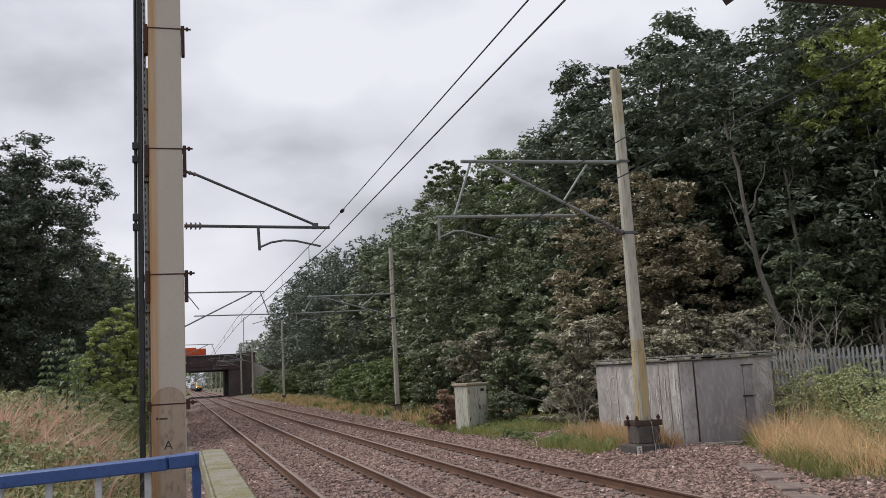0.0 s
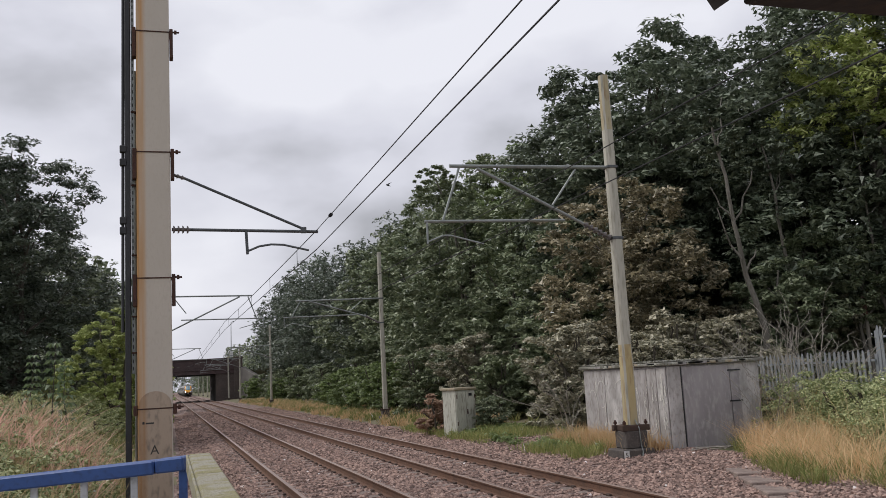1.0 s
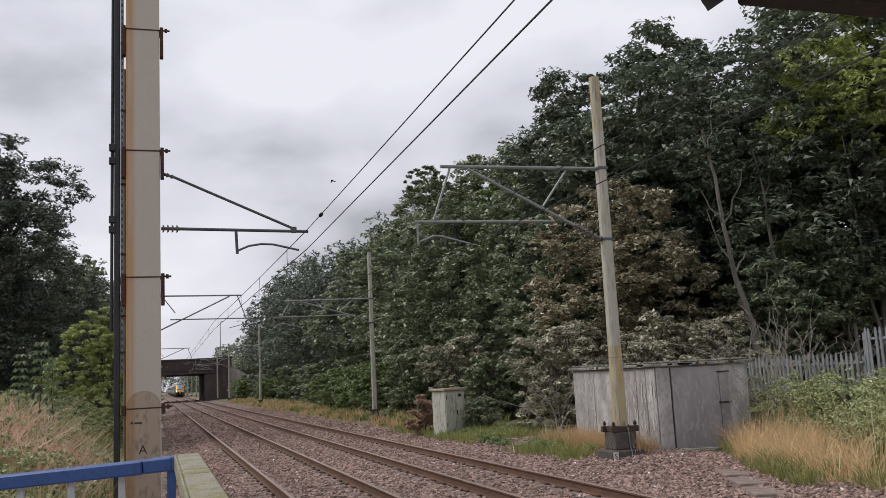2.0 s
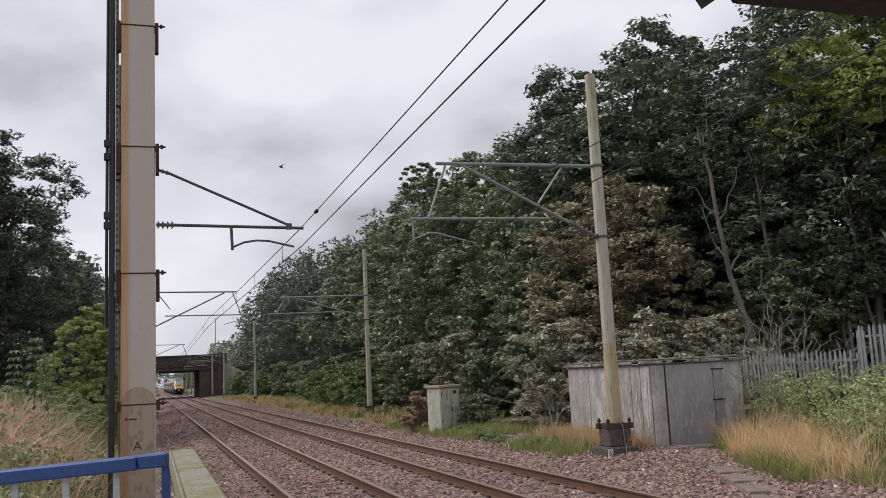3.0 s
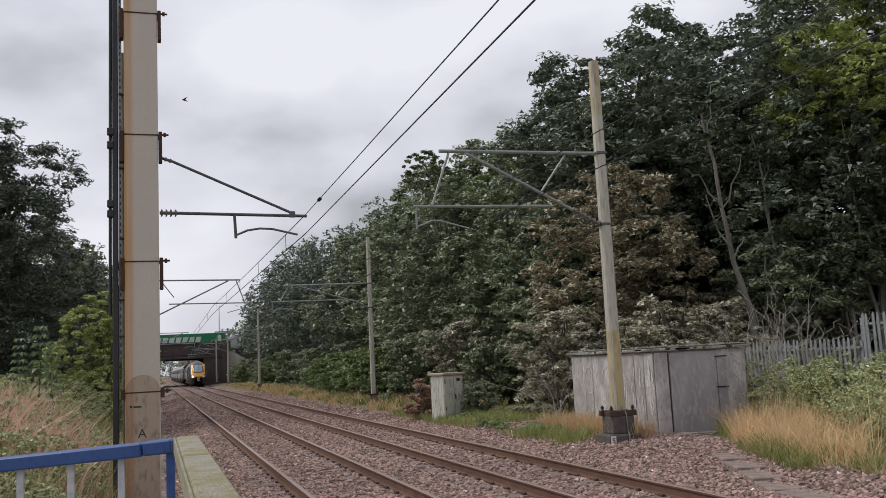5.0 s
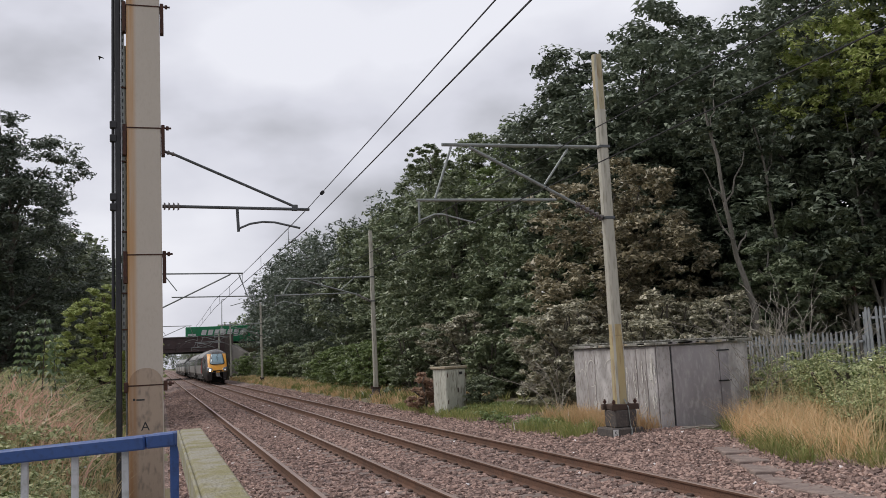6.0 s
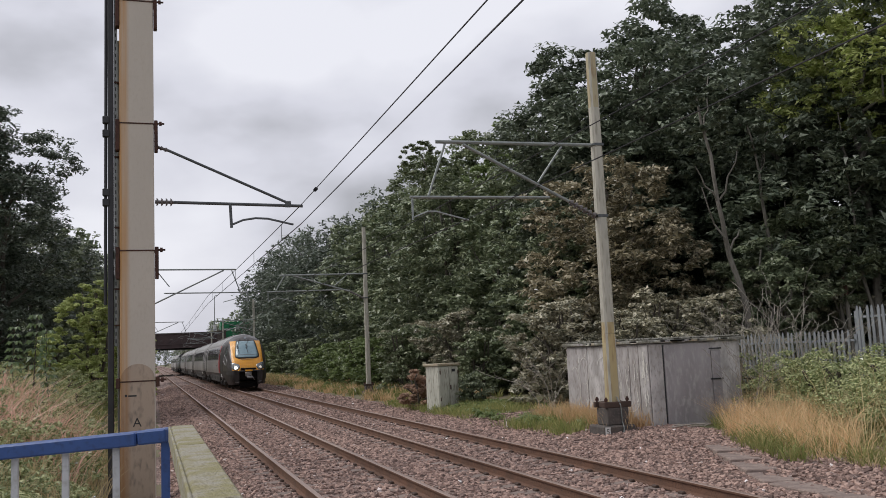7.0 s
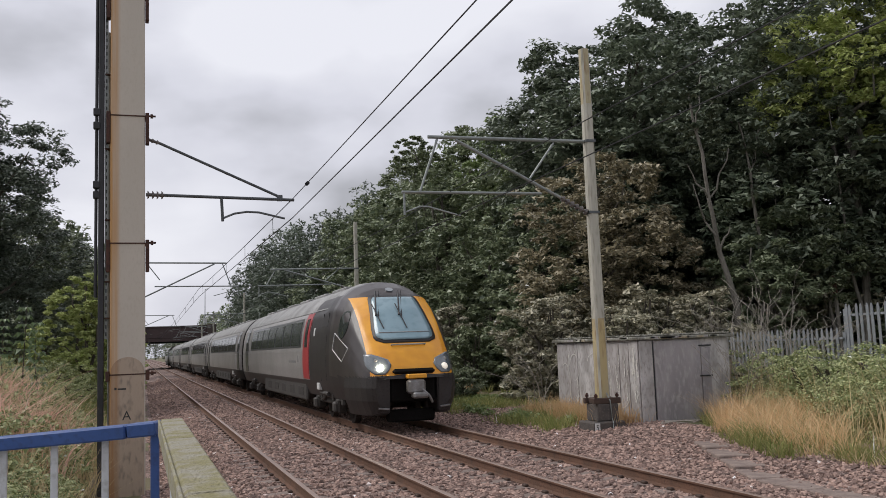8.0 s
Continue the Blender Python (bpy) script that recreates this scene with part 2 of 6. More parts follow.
LEAF = {
    "dark": island_mat("dark_leaves", [(0.065, 0.091, 0.055), (0.120, 0.156, 0.088), (0.088, 0.120, 0.070), (0.273, 0.312, 0.221)], 0.42, 0.5, back=0.18),
    "mid": island_mat("mid_leaves", [(0.095, 0.129, 0.056), (0.174, 0.224, 0.095), (0.123, 0.168, 0.076), (0.302, 0.336, 0.196)], 0.42, 0.5, back=0.18),
    "grey": island_mat("greyish_leaves", [(0.125, 0.131, 0.081), (0.300, 0.288, 0.188), (0.200, 0.200, 0.125), (0.650, 0.600, 0.450)], 0.42, 0.5, back=0.18),
    "brown": island_mat("dry_brownish_leaves", [(0.115, 0.109, 0.065), (0.293, 0.255, 0.155), (0.186, 0.170, 0.101), (0.525, 0.456, 0.309)], 0.42, 0.5, back=0.18),
    "rust": island_mat("rust_brown_leaves", [(0.26, 0.15, 0.10), (0.36, 0.23, 0.15), (0.20, 0.13, 0.09), (0.42, 0.30, 0.21)], 0.6, 0.3, back=0.3),
    "light": island_mat("light_green_leaves", [(0.10, 0.15, 0.04), (0.18, 0.25, 0.075), (0.14, 0.20, 0.06), (0.27, 0.33, 0.14)], 0.45, 0.5, back=0.35),
    "oak": island_mat("blackish_green_leaves", [(0.044, 0.063, 0.041), (0.083, 0.108, 0.066), (0.063, 0.086, 0.053), (0.189, 0.221, 0.164)], 0.4, 0.5, back=0.25),
    "pale": island_mat("pale_green_leaves", [(0.13, 0.19, 0.085), (0.27, 0.34, 0.19), (0.19, 0.25, 0.13)], 0.5, 0.5, back=0.3),
    "willow": island_mat("yellow_green_leaves", [(0.248, 0.315, 0.079), (0.517, 0.585, 0.192), (0.372, 0.439, 0.124), (0.652, 0.686, 0.315)], 0.5, 0.4, back=0.35),
    "mixed": island_mat("grey_green_leaves", [(0.086, 0.121, 0.060), (0.167, 0.213, 0.103), (0.115, 0.155, 0.078), (0.333, 0.368, 0.230)], 0.42, 0.5, back=0.18),
    "weed": island_mat("weed_leaves", [(0.114, 0.166, 0.052), (0.457, 0.509, 0.208), (0.312, 0.301, 0.145), (0.727, 0.644, 0.415), (0.208, 0.290, 0.093), (0.560, 0.571, 0.301)], 0.55, 0.4, back=0.2),
}
GRASS = {
    "gold": island_mat("golden_dry_grass", [(0.66, 0.45, 0.25), (0.86, 0.66, 0.42), (0.46, 0.33, 0.17), (0.90, 0.76, 0.55), (0.32, 0.30, 0.13), (0.76, 0.56, 0.33)], 0.8, 0.2, back=0.25),
    "green": island_mat("green_grass", [(0.17, 0.22, 0.065), (0.27, 0.31, 0.10), (0.20, 0.25, 0.08), (0.40, 0.37, 0.16)], 0.8, 0.2, back=0.25),
    "pink": island_mat("pinkish_seed_grass", [(0.677, 0.411, 0.326), (0.895, 0.642, 0.532), (0.484, 0.400, 0.242), (0.798, 0.532, 0.435)], 0.8, 0.2, back=0.25),
    "straw": island_mat("straw_grass", [(0.671, 0.534, 0.323), (0.869, 0.720, 0.472), (0.422, 0.410, 0.186), (0.596, 0.472, 0.273)], 0.8, 0.2, back=0.25),
}


# ---- building helpers ----
def mesh_of(name, bm, material, smooth=False):
    me = bpy.data.meshes.new(name)
    bm.to_mesh(me)
    bm.free()
    for m in material if isinstance(material, (list, tuple)) else (material,):
        me.materials.append(m)
    if smooth:
        me.polygons.foreach_set("use_smooth", [True] * len(me.polygons))
    return me


def part(name, bm, material, parent=None, label="", smooth=False, at=None):
    ob = new(name, mesh_of(name, bm, material, smooth) if not isinstance(bm, bpy.types.Mesh) else bm)
    if parent:
        ob.parent = parent
    if at is not None:
        ob.matrix_basis = at
    if label:
        ob["label"] = label
    return ob


def thing(name, label, category, group="", at=None, kind=""):
    ob = new(name)
    if at is not None:
        ob.matrix_basis = at
    return tagged(ob, label, category, group, kind)


def box(bm, lo, hi, bevel=0.0, mi=0, m=None):
    c = [(a + b) / 2 for a, b in zip(lo, hi)]
    s = [abs(b - a) for a, b in zip(lo, hi)]
    mm = Matrix.Translation(c) @ Matrix.Diagonal((*s, 1))
    g = bmesh.ops.create_cube(bm, size=1, matrix=(m @ mm) if m else mm)
    vs = g["verts"]
    fs = {f for v in vs for f in v.link_faces}
    if bevel:
        r = bmesh.ops.bevel(bm, geom=list({e for v in vs for e in v.link_edges}), offset=bevel, segments=1, affect="EDGES")
        fs = {f for f in fs if f.is_valid} | set(r["faces"])
    for f in fs:
        f.material_index = mi
    return bm


def tube(bm, p0, p1, r, n=8, r2=None, mi=0):
    p0, p1 = Vector(p0), Vector(p1)
    d = p1 - p0
    mm = Matrix.Translation((p0 + p1) / 2) @ d.to_track_quat("Z", "Y").to_matrix().to_4x4()
    g = bmesh.ops.create_cone(bm, cap_ends=True, segments=n, radius1=r, radius2=r if r2 is None else r2, depth=d.length, matrix=mm)
    for f in {f for v in g["verts"] for f in v.link_faces}:
        f.material_index = mi
    return bm


def B():
    return bmesh.new()


def B1(lo, hi, bevel=0.0):
    return box(bmesh.new(), lo, hi, bevel)


def T1(p0, p1, r, n=8, r2=None):
    return tube(bmesh.new(), p0, p1, r, n, r2)


def sweep(bm, path, r, n=6):
    for a, b in zip(path[:-1], path[1:]):
        tube(bm, a, b, r, n)
    return bm


def tri_mesh(name, verts, faces, material, smooth=False):
    me = bpy.data.meshes.new(name)
    me.from_pydata(verts.tolist() if hasattr(verts, "tolist") else verts, [], faces.tolist() if hasattr(faces, "tolist") else faces)
    me.materials.append(material)
    if smooth:
        me.polygons.foreach_set("use_smooth", [True] * len(me.polygons))
    return me


# ---- ground, tracks ----
XN, XF = 2.864, 5.939          # centre lines of the near and the far track, rail top at z = 0
BED = -0.178


def lerp_table(x, tab):
    return float(np.interp(x, [a for a, _ in tab], [b for _, b in tab]))


def ground_z(x, y):
    z = lerp_table(x, [(-60, 3.0), (-20, 2.2), (-8, 1.5), (-4, 1.05), (-2.6, 0.7), (-1.6, -0.1), (-0.7, -1.0), (0.2, -0.98), (1.0, -0.42), (1.5, BED), (7.4, BED), (8.1, -0.16), (9.3, 0.0), (12, 0.08), (15, 0.12), (19, 0.25), (22, 0.5), (26, 1.2), (40, 2.2), (80, 3.0), (400, 4.0)])
    if -2.6 < x < 1.5:
        z += (max(z, -0.40) - z) * min(1.0, max(0.0, (y - 14) / 10))
    k = min(1.0, max(0.0, (abs(x - 4.4) - 5.2) / 2))
    return z + k * (0.10 * noise.noise((x * 0.45, y * 0.45, 0)) + 0.05 * noise.noise((x * 1.7, y * 1.7, 3)))


def make_ground():
    xs = np.unique(np.concatenate([np.linspace(-400, -60, 8), np.linspace(-60, -12, 17), np.linspace(-12, 20, 129), np.linspace(20, 60, 21), np.linspace(60, 400, 8)]))
    ys = np.unique(np.concatenate([np.linspace(-60, 0, 13), np.linspace(0, 50, 125), np.linspace(50, 200, 61), np.linspace(200, 1500, 27)]))
    vs = [(x, y, ground_z(x, y)) for y in ys for x in xs]
    n = len(xs)
    fs = [(j * n + i, j * n + i + 1, (j + 1) * n + i + 1, (j + 1) * n + i) for j in range(len(ys) - 1) for i in range(n - 1)]
    me = tri_mesh("ground", vs, fs, M_SOIL, True)
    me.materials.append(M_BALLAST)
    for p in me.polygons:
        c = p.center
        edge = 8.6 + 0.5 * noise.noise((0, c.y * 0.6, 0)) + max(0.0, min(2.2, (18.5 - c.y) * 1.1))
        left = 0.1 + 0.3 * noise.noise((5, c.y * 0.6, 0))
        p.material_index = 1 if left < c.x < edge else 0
    tagged(new("ground", me), "soil and reddish-brown ballast beside the railway", "ground", kind="structure")


make_ground()

RAIL_PROFILE = [(-0.070, -0.159), (0.070, -0.159), (0.070, -0.147), (0.012, -0.130), (0.010, -0.040), (0.034, -0.030), (0.036, -0.006), (0.028, 0.0), (-0.028, 0.0), (-0.036, -0.006), (-0.034, -0.030), (-0.010, -0.040), (-0.012, -0.130), (-0.070, -0.147)]


def rail_mesh(y0, y1):
    bm = B()
    a = [bm.verts.new((x, y0, z)) for x, z in RAIL_PROFILE]
    b = [bm.verts.new((x, y1, z)) for x, z in RAIL_PROFILE]
    k = len(a)
    for i in range(k):
        f = bm.faces.new((a[i], b[i], b[(i + 1) % k], a[(i + 1) % k]))
        f.material_index = 1 if i in (6, 7, 8) else 0
    bm.faces.new(a)
    bm.faces.new(b[::-1])
    bmesh.ops.recalc_face_normals(bm, faces=bm.faces)
    return mesh_of("rail", bm, (M_RAIL, M_RAILTOP))


def sleeper_mesh():
    bm = B()
    pts = [(-1.25, 0.0), (-1.25, 0.03), (-0.95, 0.045), (-0.5, 0.045), (-0.3, 0.0), (0.3, 0.0), (0.5, 0.045), (0.95, 0.045), (1.25, 0.03), (1.25, 0.0)]
    rows = []
    for s, w in ((-1, 0.14), (1, 0.14)):
        rows.append([bm.verts.new((x, s * w, -0.205 + z)) for x, z in pts])
    low = []
    for s, w in ((-1, 0.15), (1, 0.15)):
        low.append([bm.verts.new((x, s * w, -0.36)) for x, z in pts])
    k = len(pts)
    for i in range(k - 1):
        bm.faces.new((rows[0][i], rows[0][i + 1], rows[1][i + 1], rows[1][i]))
        bm.faces.new((low[0][i], low[0][i + 1], rows[0][i + 1], rows[0][i]))
        bm.faces.new((rows[1][i], rows[1][i + 1], low[1][i + 1], low[1][i]))
    for i in (0, k - 1):
        bm.faces.new((low[0][i], rows[0][i], rows[1][i], low[1][i]))
    bmesh.ops.recalc_face_normals(bm, faces=bm.faces)
    return mesh_of("sleeper", bm, M_SLEEPER)


def clip_mesh():
    bm = B()
    box(bm, (0.065, -0.06, -0.165), (0.125, 0.06, -0.125), 0.012)
    return mesh_of("rail_clip", bm, M_CLIP)


def make_tracks():
    rm, sm, cm = rail_mesh(-40, 700), sleeper_mesh(), clip_mesh()
    for xc in (XN, XF):
        tr = thing("railway_track", "rust-brown railway track on concrete sleepers in ballast", "track", "railway tracks", Matrix.Translation((xc, 0, 0)))
        for s in (-0.7525, 0.7525):
            part("rail", rm, None, tr, "rusty rail with a worn running top", at=Matrix.Translation((s, 0, 0)))
        for i in range(165):
            part("sleeper", sm, None, tr, at=pose(0, -7.75 + i * 0.65, 0, 0, 0, random.uniform(-0.4, 0.4)))
        for i in range(45):
            for s in (-0.7525, 0.7525):
                part("rail_clip", cm, None, tr, at=pose(s, 2.0 + i * 0.65, 0))
                part("rail_clip", cm, None, tr, at=pose(s, 2.0 + i * 0.65, 0, 0, 0, 180))


make_tracks()


def stone_field(name, n, area, size, zfun, material, seed, label, avoid=None):
    """Angular stones lying in the bed, as one mass."""
    rs = np.random.RandomState(seed)
    base = np.array([(1, 0, 0), (-1, 0, 0), (0, 1, 0), (0, -1, 0), (0, 0, 1), (0, 0, -1)], float)
    tri = np.array([(0, 2, 4), (2, 1, 4), (1, 3, 4), (3, 0, 4), (2, 0, 5), (1, 2, 5), (3, 1, 5), (0, 3, 5)])
    x0, x1, y0, y1, pw = area
    xs = rs.uniform(x0, x1, n)
    ys = y0 + (y1 - y0) * rs.uniform(0, 1, n) ** pw
    if avoid is not None:
        keep = ~avoid(xs, ys)
        xs, ys = xs[keep], ys[keep]
        n = len(xs)
    zs = np.array([zfun(x, y) for x, y in zip(xs, ys)])
    s = rs.uniform(size[0], size[1], (n, 1, 1)) * rs.uniform(0.6, 1.25, (n, 6, 1))
    q = rs.normal(size=(n, 4))
    q /= np.linalg.norm(q, axis=1)[:, None]
    w, x, y, z = q.T
    R = np.stack([np.stack([1 - 2 * (y * y + z * z), 2 * (x * y - z * w), 2 * (x * z + y * w)], 1), np.stack([2 * (x * y + z * w), 1 - 2 * (x * x + z * z), 2 * (y * z - x * w)], 1), np.stack([2 * (x * z - y * w), 2 * (y * z + x * w), 1 - 2 * (x * x + y * y)], 1)], 1)
    v = np.einsum("nij,nkj->nki", R, base[None] * s)
    v[:, :, 2] *= 0.75
    v += np.stack([xs, ys, zs], 1)[:, None]
    f = (tri[None] + 6 * np.arange(n)[:, None, None]).reshape(-1, 3)
    me = tri_mesh(name, v.reshape(-1, 3), f, material)
    return tagged(new(name, me), label, "ballast", kind="stuff")


def on_sleeper(x, y):
    ph = np.mod(y - 2.0 + 0.325, 0.65) - 0.325
    tx = np.minimum(np.abs(x - XN), np.abs(x - XF))
    rail = np.abs(np.abs(tx) - 0.7525) < 0.075
    return ((np.abs(ph) < 0.13) & (tx < 1.2) & (np.random.RandomState(5).uniform(size=len(x)) < 0.86)) | rail


stone_field("ballast_stones", 75000, (0.2, 10.6, 4.5, 32, 1.5), (0.026, 0.058), lambda x, y: ground_z(x, y) + 0.008, M_STONE, 3, "angular reddish-brown granite ballast stones between the rails", on_sleeper)


stone_field("ballast_stones", 26000, (0.4, 8.6, 30, 85, 1.3), (0.045, 0.085), lambda x, y: ground_z(x, y) + 0.004, M_STONE, 13, "reddish-brown granite ballast further along the line", on_sleeper)


def make_platform():
    bm = B1((-4.0, -12, -0.9), (0.36, 3.95, 0.47), 0.01)
    pl = part("platform", bm, M_PAVE)
    tagged(pl, "low concrete station platform end beside the railway", "platform", kind="structure")


make_platform()


def make_railing():
    """Steel railing round the platform end, its side rail broad and mossy."""
    z0 = 0.47
    r = thing("railing", "blue and white painted steel railing with a mossy side rail", "railing")
    c0, c1 = Vector((0.015, 3.655, 1.576)), Vector((-3.2, 4.73, 1.38))
    m = Matrix.Translation(c0) @ (c1 - c0).to_track_quat("X", "Z").to_matrix().to_4x4()
    ln = (c1 - c0).length
    part("top_rail", B1((0.06, -0.05, -0.052), (ln, 0.05, 0), 0.006), M_BLUE, r, "blue painted steel rail", at=m)
    part("rail_joint", B1((-0.055, -0.05, -0.05), (0.054, 0.052, 0.002), 0.006), M_BLUE, r, "blue painted rail end", at=m)
    part("joint_bolt", T1((0.09, -0.051, -0.026), (0.09, -0.062, -0.026), 0.007, 8), M_WHITE, r, at=m)
    part("bottom_rail", B1((-0.02, -0.02, -0.98), (ln, 0.02, -0.94), 0.004), M_WHITE, r, at=m)
    for i in range(17):
        d = 0.150 + i * 0.194
        p = c0 + (c1 - c0).normalized() * d
        part("baluster", B1((p.x - 0.013, p.y - 0.013, z0 - 1.0), (p.x + 0.013, p.y + 0.013, p.z - 0.05), 0.003), M_WHITE, r, "white painted baluster")
    part("corner_post", B1((0.036, 3.61, z0), (0.068, 3.66, 1.54), 0.004), M_BLUE, r, "blue corner post")
    seg = [3.56, 2.70, 1.60, 0.9]
    for a, b in zip(seg[:-1], seg[1:]):
        part("coping", B1((0.071, b + 0.006, 1.545), (0.153, a, 1.592), 0.006), M_MOSS, r, "mossy lichen-stained rail coping")
    part("coping_edge", B1((0.062, 0.9, 1.53), (0.0702, 3.57, 1.590), 0.003), M_MOSS, r, "mossy edge strip")
    for i in range(12):
        y = 3.42 - i * 0.2
        part("baluster", B1((0.10, y - 0.012, z0), (0.125, y + 0.012, 1.545), 0.003), M_WHITE, r, "white painted baluster")


make_railing()


def make_canopy():
    c = thing("platform_canopy", "dark low canopy roof edge over the platform", "canopy")
    e = B1((0.985, 1.205, 2.455), (1.43, 1.27, 2.53), 0.004)
    part("fascia", e, M_CANOPY, c, "brown weathered fascia board", at=None)
    part("roof_sheet", box(B1((0.88, -0.4, 2.535), (1.43, 1.265, 2.57), 0.004), (-3.0, -6, 2.535), (1.43, -0.41, 2.57), 0.004), M_CANOPY, c, "dark roof sheeting")
    for y in (-1.5, -4.5):
        part("rafter", B1((-3.0, y, 2.40), (1.43, y + 0.08, 2.53), 0.004), M_CANOPY, c)
    bm = B()
    tri = [[bm.verts.new((x, y, z)) for x, z in ((0.90, 2.53), (0.905, 2.495), (0.93, 2.487), (0.95, 2.457), (0.984, 2.50), (0.984, 2.53))] for y in (1.20, 1.306)]
    bm.faces.new(tri[0])
    bm.faces.new(tri[1][::-1])
    for i in range(6):
        bm.faces.new((tri[0][i], tri[1][i], tri[1][(i + 1) % 6], tri[0][(i + 1) % 6]))
    bmesh.ops.recalc_face_normals(bm, faces=bm.faces)
    part("gutter_end", bm, M_CANOPY, c, "pointed dark gutter end")
    part("post", T1((-2.5, -3, 0.46), (-2.5, -3, 2.5), 0.05), M_CANOPY, c)


make_canopy()

# ---- overhead line masts ----
def insulator(bm, p0, p1, r0, r1, n):
    p0, p1 = Vector(p0), Vector(p1)
    tube(bm, p0, p1, r0, 8)
    for i in range(n):
        a = p0.lerp(p1, (i + 0.3) / n)
        b = p0.lerp(p1, (i + 0.7) / n)
        tube(bm, a, b, r1, 10, r1 * 0.7)
    return bm


def cantilever(parent, xm, xt, z, hh=1.0, low=0.42):
    """Tubular cantilever from a mast at xm towards the track at xt; z is the height of the contact wire."""
    s = 1 if xt > xm else -1
    L = abs(xt - xm)
    q = lambda d, h: (s * d, 0, z + (h if h <= 0.5 else 0.5 + (h - 0.5) * hh))
    part("top_tube", T1(q(0.1, 1.68), q(L + 0.5, 1.64), 0.038), M_GALV, parent)
    part("diagonal_tube", T1(q(0.75, low), q(L - 0.1, 1.60), 0.036), M_GALV, parent)
    part("insulator", insulator(B(), q(0.12, low - 0.32), q(0.75, low), 0.03, 0.075, 6), M_INSUL, parent, "ribbed brown insulator")
    part("register_tube", T1(q(1.2, 0.50), q(L + 1.1, 0.47), 0.030), M_GALV, parent)
    part("brace_tube", T1(q(1.45, 0.82), q(0.85, 1.62), 0.024), M_GALV, parent)
    part("strut_tube", T1(q(L + 0.3, 1.6), q(L + 0.7, 0.5), 0.026), M_GALV, parent)
    part("dropper_tube", T1(q(L + 1.05, 0.5), q(L + 1.05, 0.0), 0.024), M_GALV, parent)
    part("steady_arm", sweep(B(), [q(L + 1.05, 0.05), q(L + 0.72, 0.18), q(L + 0.55, 0.18), q(L - 0.15, 0.0)], 0.018), M_GALV, parent)


def make_mast(x, y, top, w, base, contact, xt, yellow=False, hh=1.0, low=0.42):
    m = thing("overhead_line_mast", "tall pale grey tapered mast with a tubular cantilever arm" if not yellow else "tall yellow-stained concrete mast with a tubular cantilever arm", "mast", "overhead line masts", Matrix.Translation((x, y, 0)))
    bm = B()
    for z0, z1, w0, w1, mi in ((base + (0.62 if yellow else 0.40), 2.05, w, w * 0.94, 1), (2.055, 2.3, w * 0.93, w * 0.92, 1), (2.3, top - 1.25, w * 0.92, w * 0.8, 0), (top - 1.25, top, w * 0.8, w * 0.76, 1)):
        g = bmesh.ops.create_cone(bm, cap_ends=True, segments=4, radius1=w0 * 0.7071, radius2=w1 * 0.7071, depth=z1 - z0, matrix=pose(0, 0, (z0 + z1) / 2, 0, 0, 45))
        for f in {f for v in g["verts"] for f in v.link_faces}:
            f.material_index = mi if yellow else 0
    bmesh.ops.bevel(bm, geom=[e for e in bm.edges if abs(e.verts[0].co.z - e.verts[1].co.z) > 0.1], offset=w * 0.16, segments=1, affect="EDGES")
    part("pole", bm, (M_CONC, M_MASTY), m)
    k = 1.0 if yellow else 0.66
    part("plinth", B1((-0.42 * k, -0.36 * k, base - 0.3), (0.32 * k, 0.36 * k, base + 0.14 * k), 0.03), M_PLINTH, m, "dark stained concrete plinth")
    part("socket", B1((-0.27 * k, -0.25 * k, base + 0.14 * k), (0.23 * k, 0.25 * k, base + 0.50 * k), 0.02), M_PLINTH, m, "dark stained socket block")
    bm = B()
    z0, z1 = base + 0.50 * k, base + 0.62 * k
    for s in (-1, 1):
        box(bm, (-0.34 * k, s * 0.20 * k - 0.045 * k, z0), (0.30 * k, s * 0.20 * k + 0.045 * k, z1), 0.01)
        box(bm, (s * 0.20 * k - 0.065 * k, -0.15 * k, z0 + 0.005), (s * 0.20 * k + 0.025 * k, 0.15 * k, z1 - 0.005), 0.01)
    part("clamp_frame", bm, M_CLIP, m, "dark rusty steel clamp frame")
    for a in (-1, 1):
        for b in (-1, 1):
            x0, y0 = (a * 0.25 - 0.02) * k, b * 0.20 * k
            part("bolt", tube(T1((x0, y0, z1 - 0.02), (x0, y0, z1 + 0.10 * k), 0.022 * k), (x0, y0, z1 + 0.02 * k), (x0, y0, z1 + 0.07 * k), 0.038 * k, 6), M_RUST, m)
    if xt is not None:
        cantilever(m, x, xt, contact, hh, low)
        for h in (contact + 0.1, contact + 0.5 + 1.18 * hh):
            part("mast_clamp", B1((-w * 0.47, -w * 0.47, h - 0.03), (w * 0.47, w * 0.47, h + 0.03), 0.005), M_GALVD, m)
    return m


m2 = make_mast(9.33, 17.18, 8.27, 0.255, 0.0, 4.50, 6.12, True)
part("plate", B1((-0.41, -0.366, -0.06), (-0.29, -0.361, 0.12)), M_PLATE, m2, "small white number plate")


def text_mesh(body, size, material, at, parent, name):
    cu = bpy.data.curves.new(name, "FONT")
    cu.body, cu.size, cu.align_x, cu.extrude = body, size, "CENTER", 0.001
    tmp = bpy.data.objects.new("tmp", cu)
    me = bpy.data.meshes.new_from_object(tmp)
    bpy.data.objects.remove(tmp)
    me.materials.append(material)
    ob = new(name, me)
    ob.parent, ob.matrix_basis = parent, at
    return ob


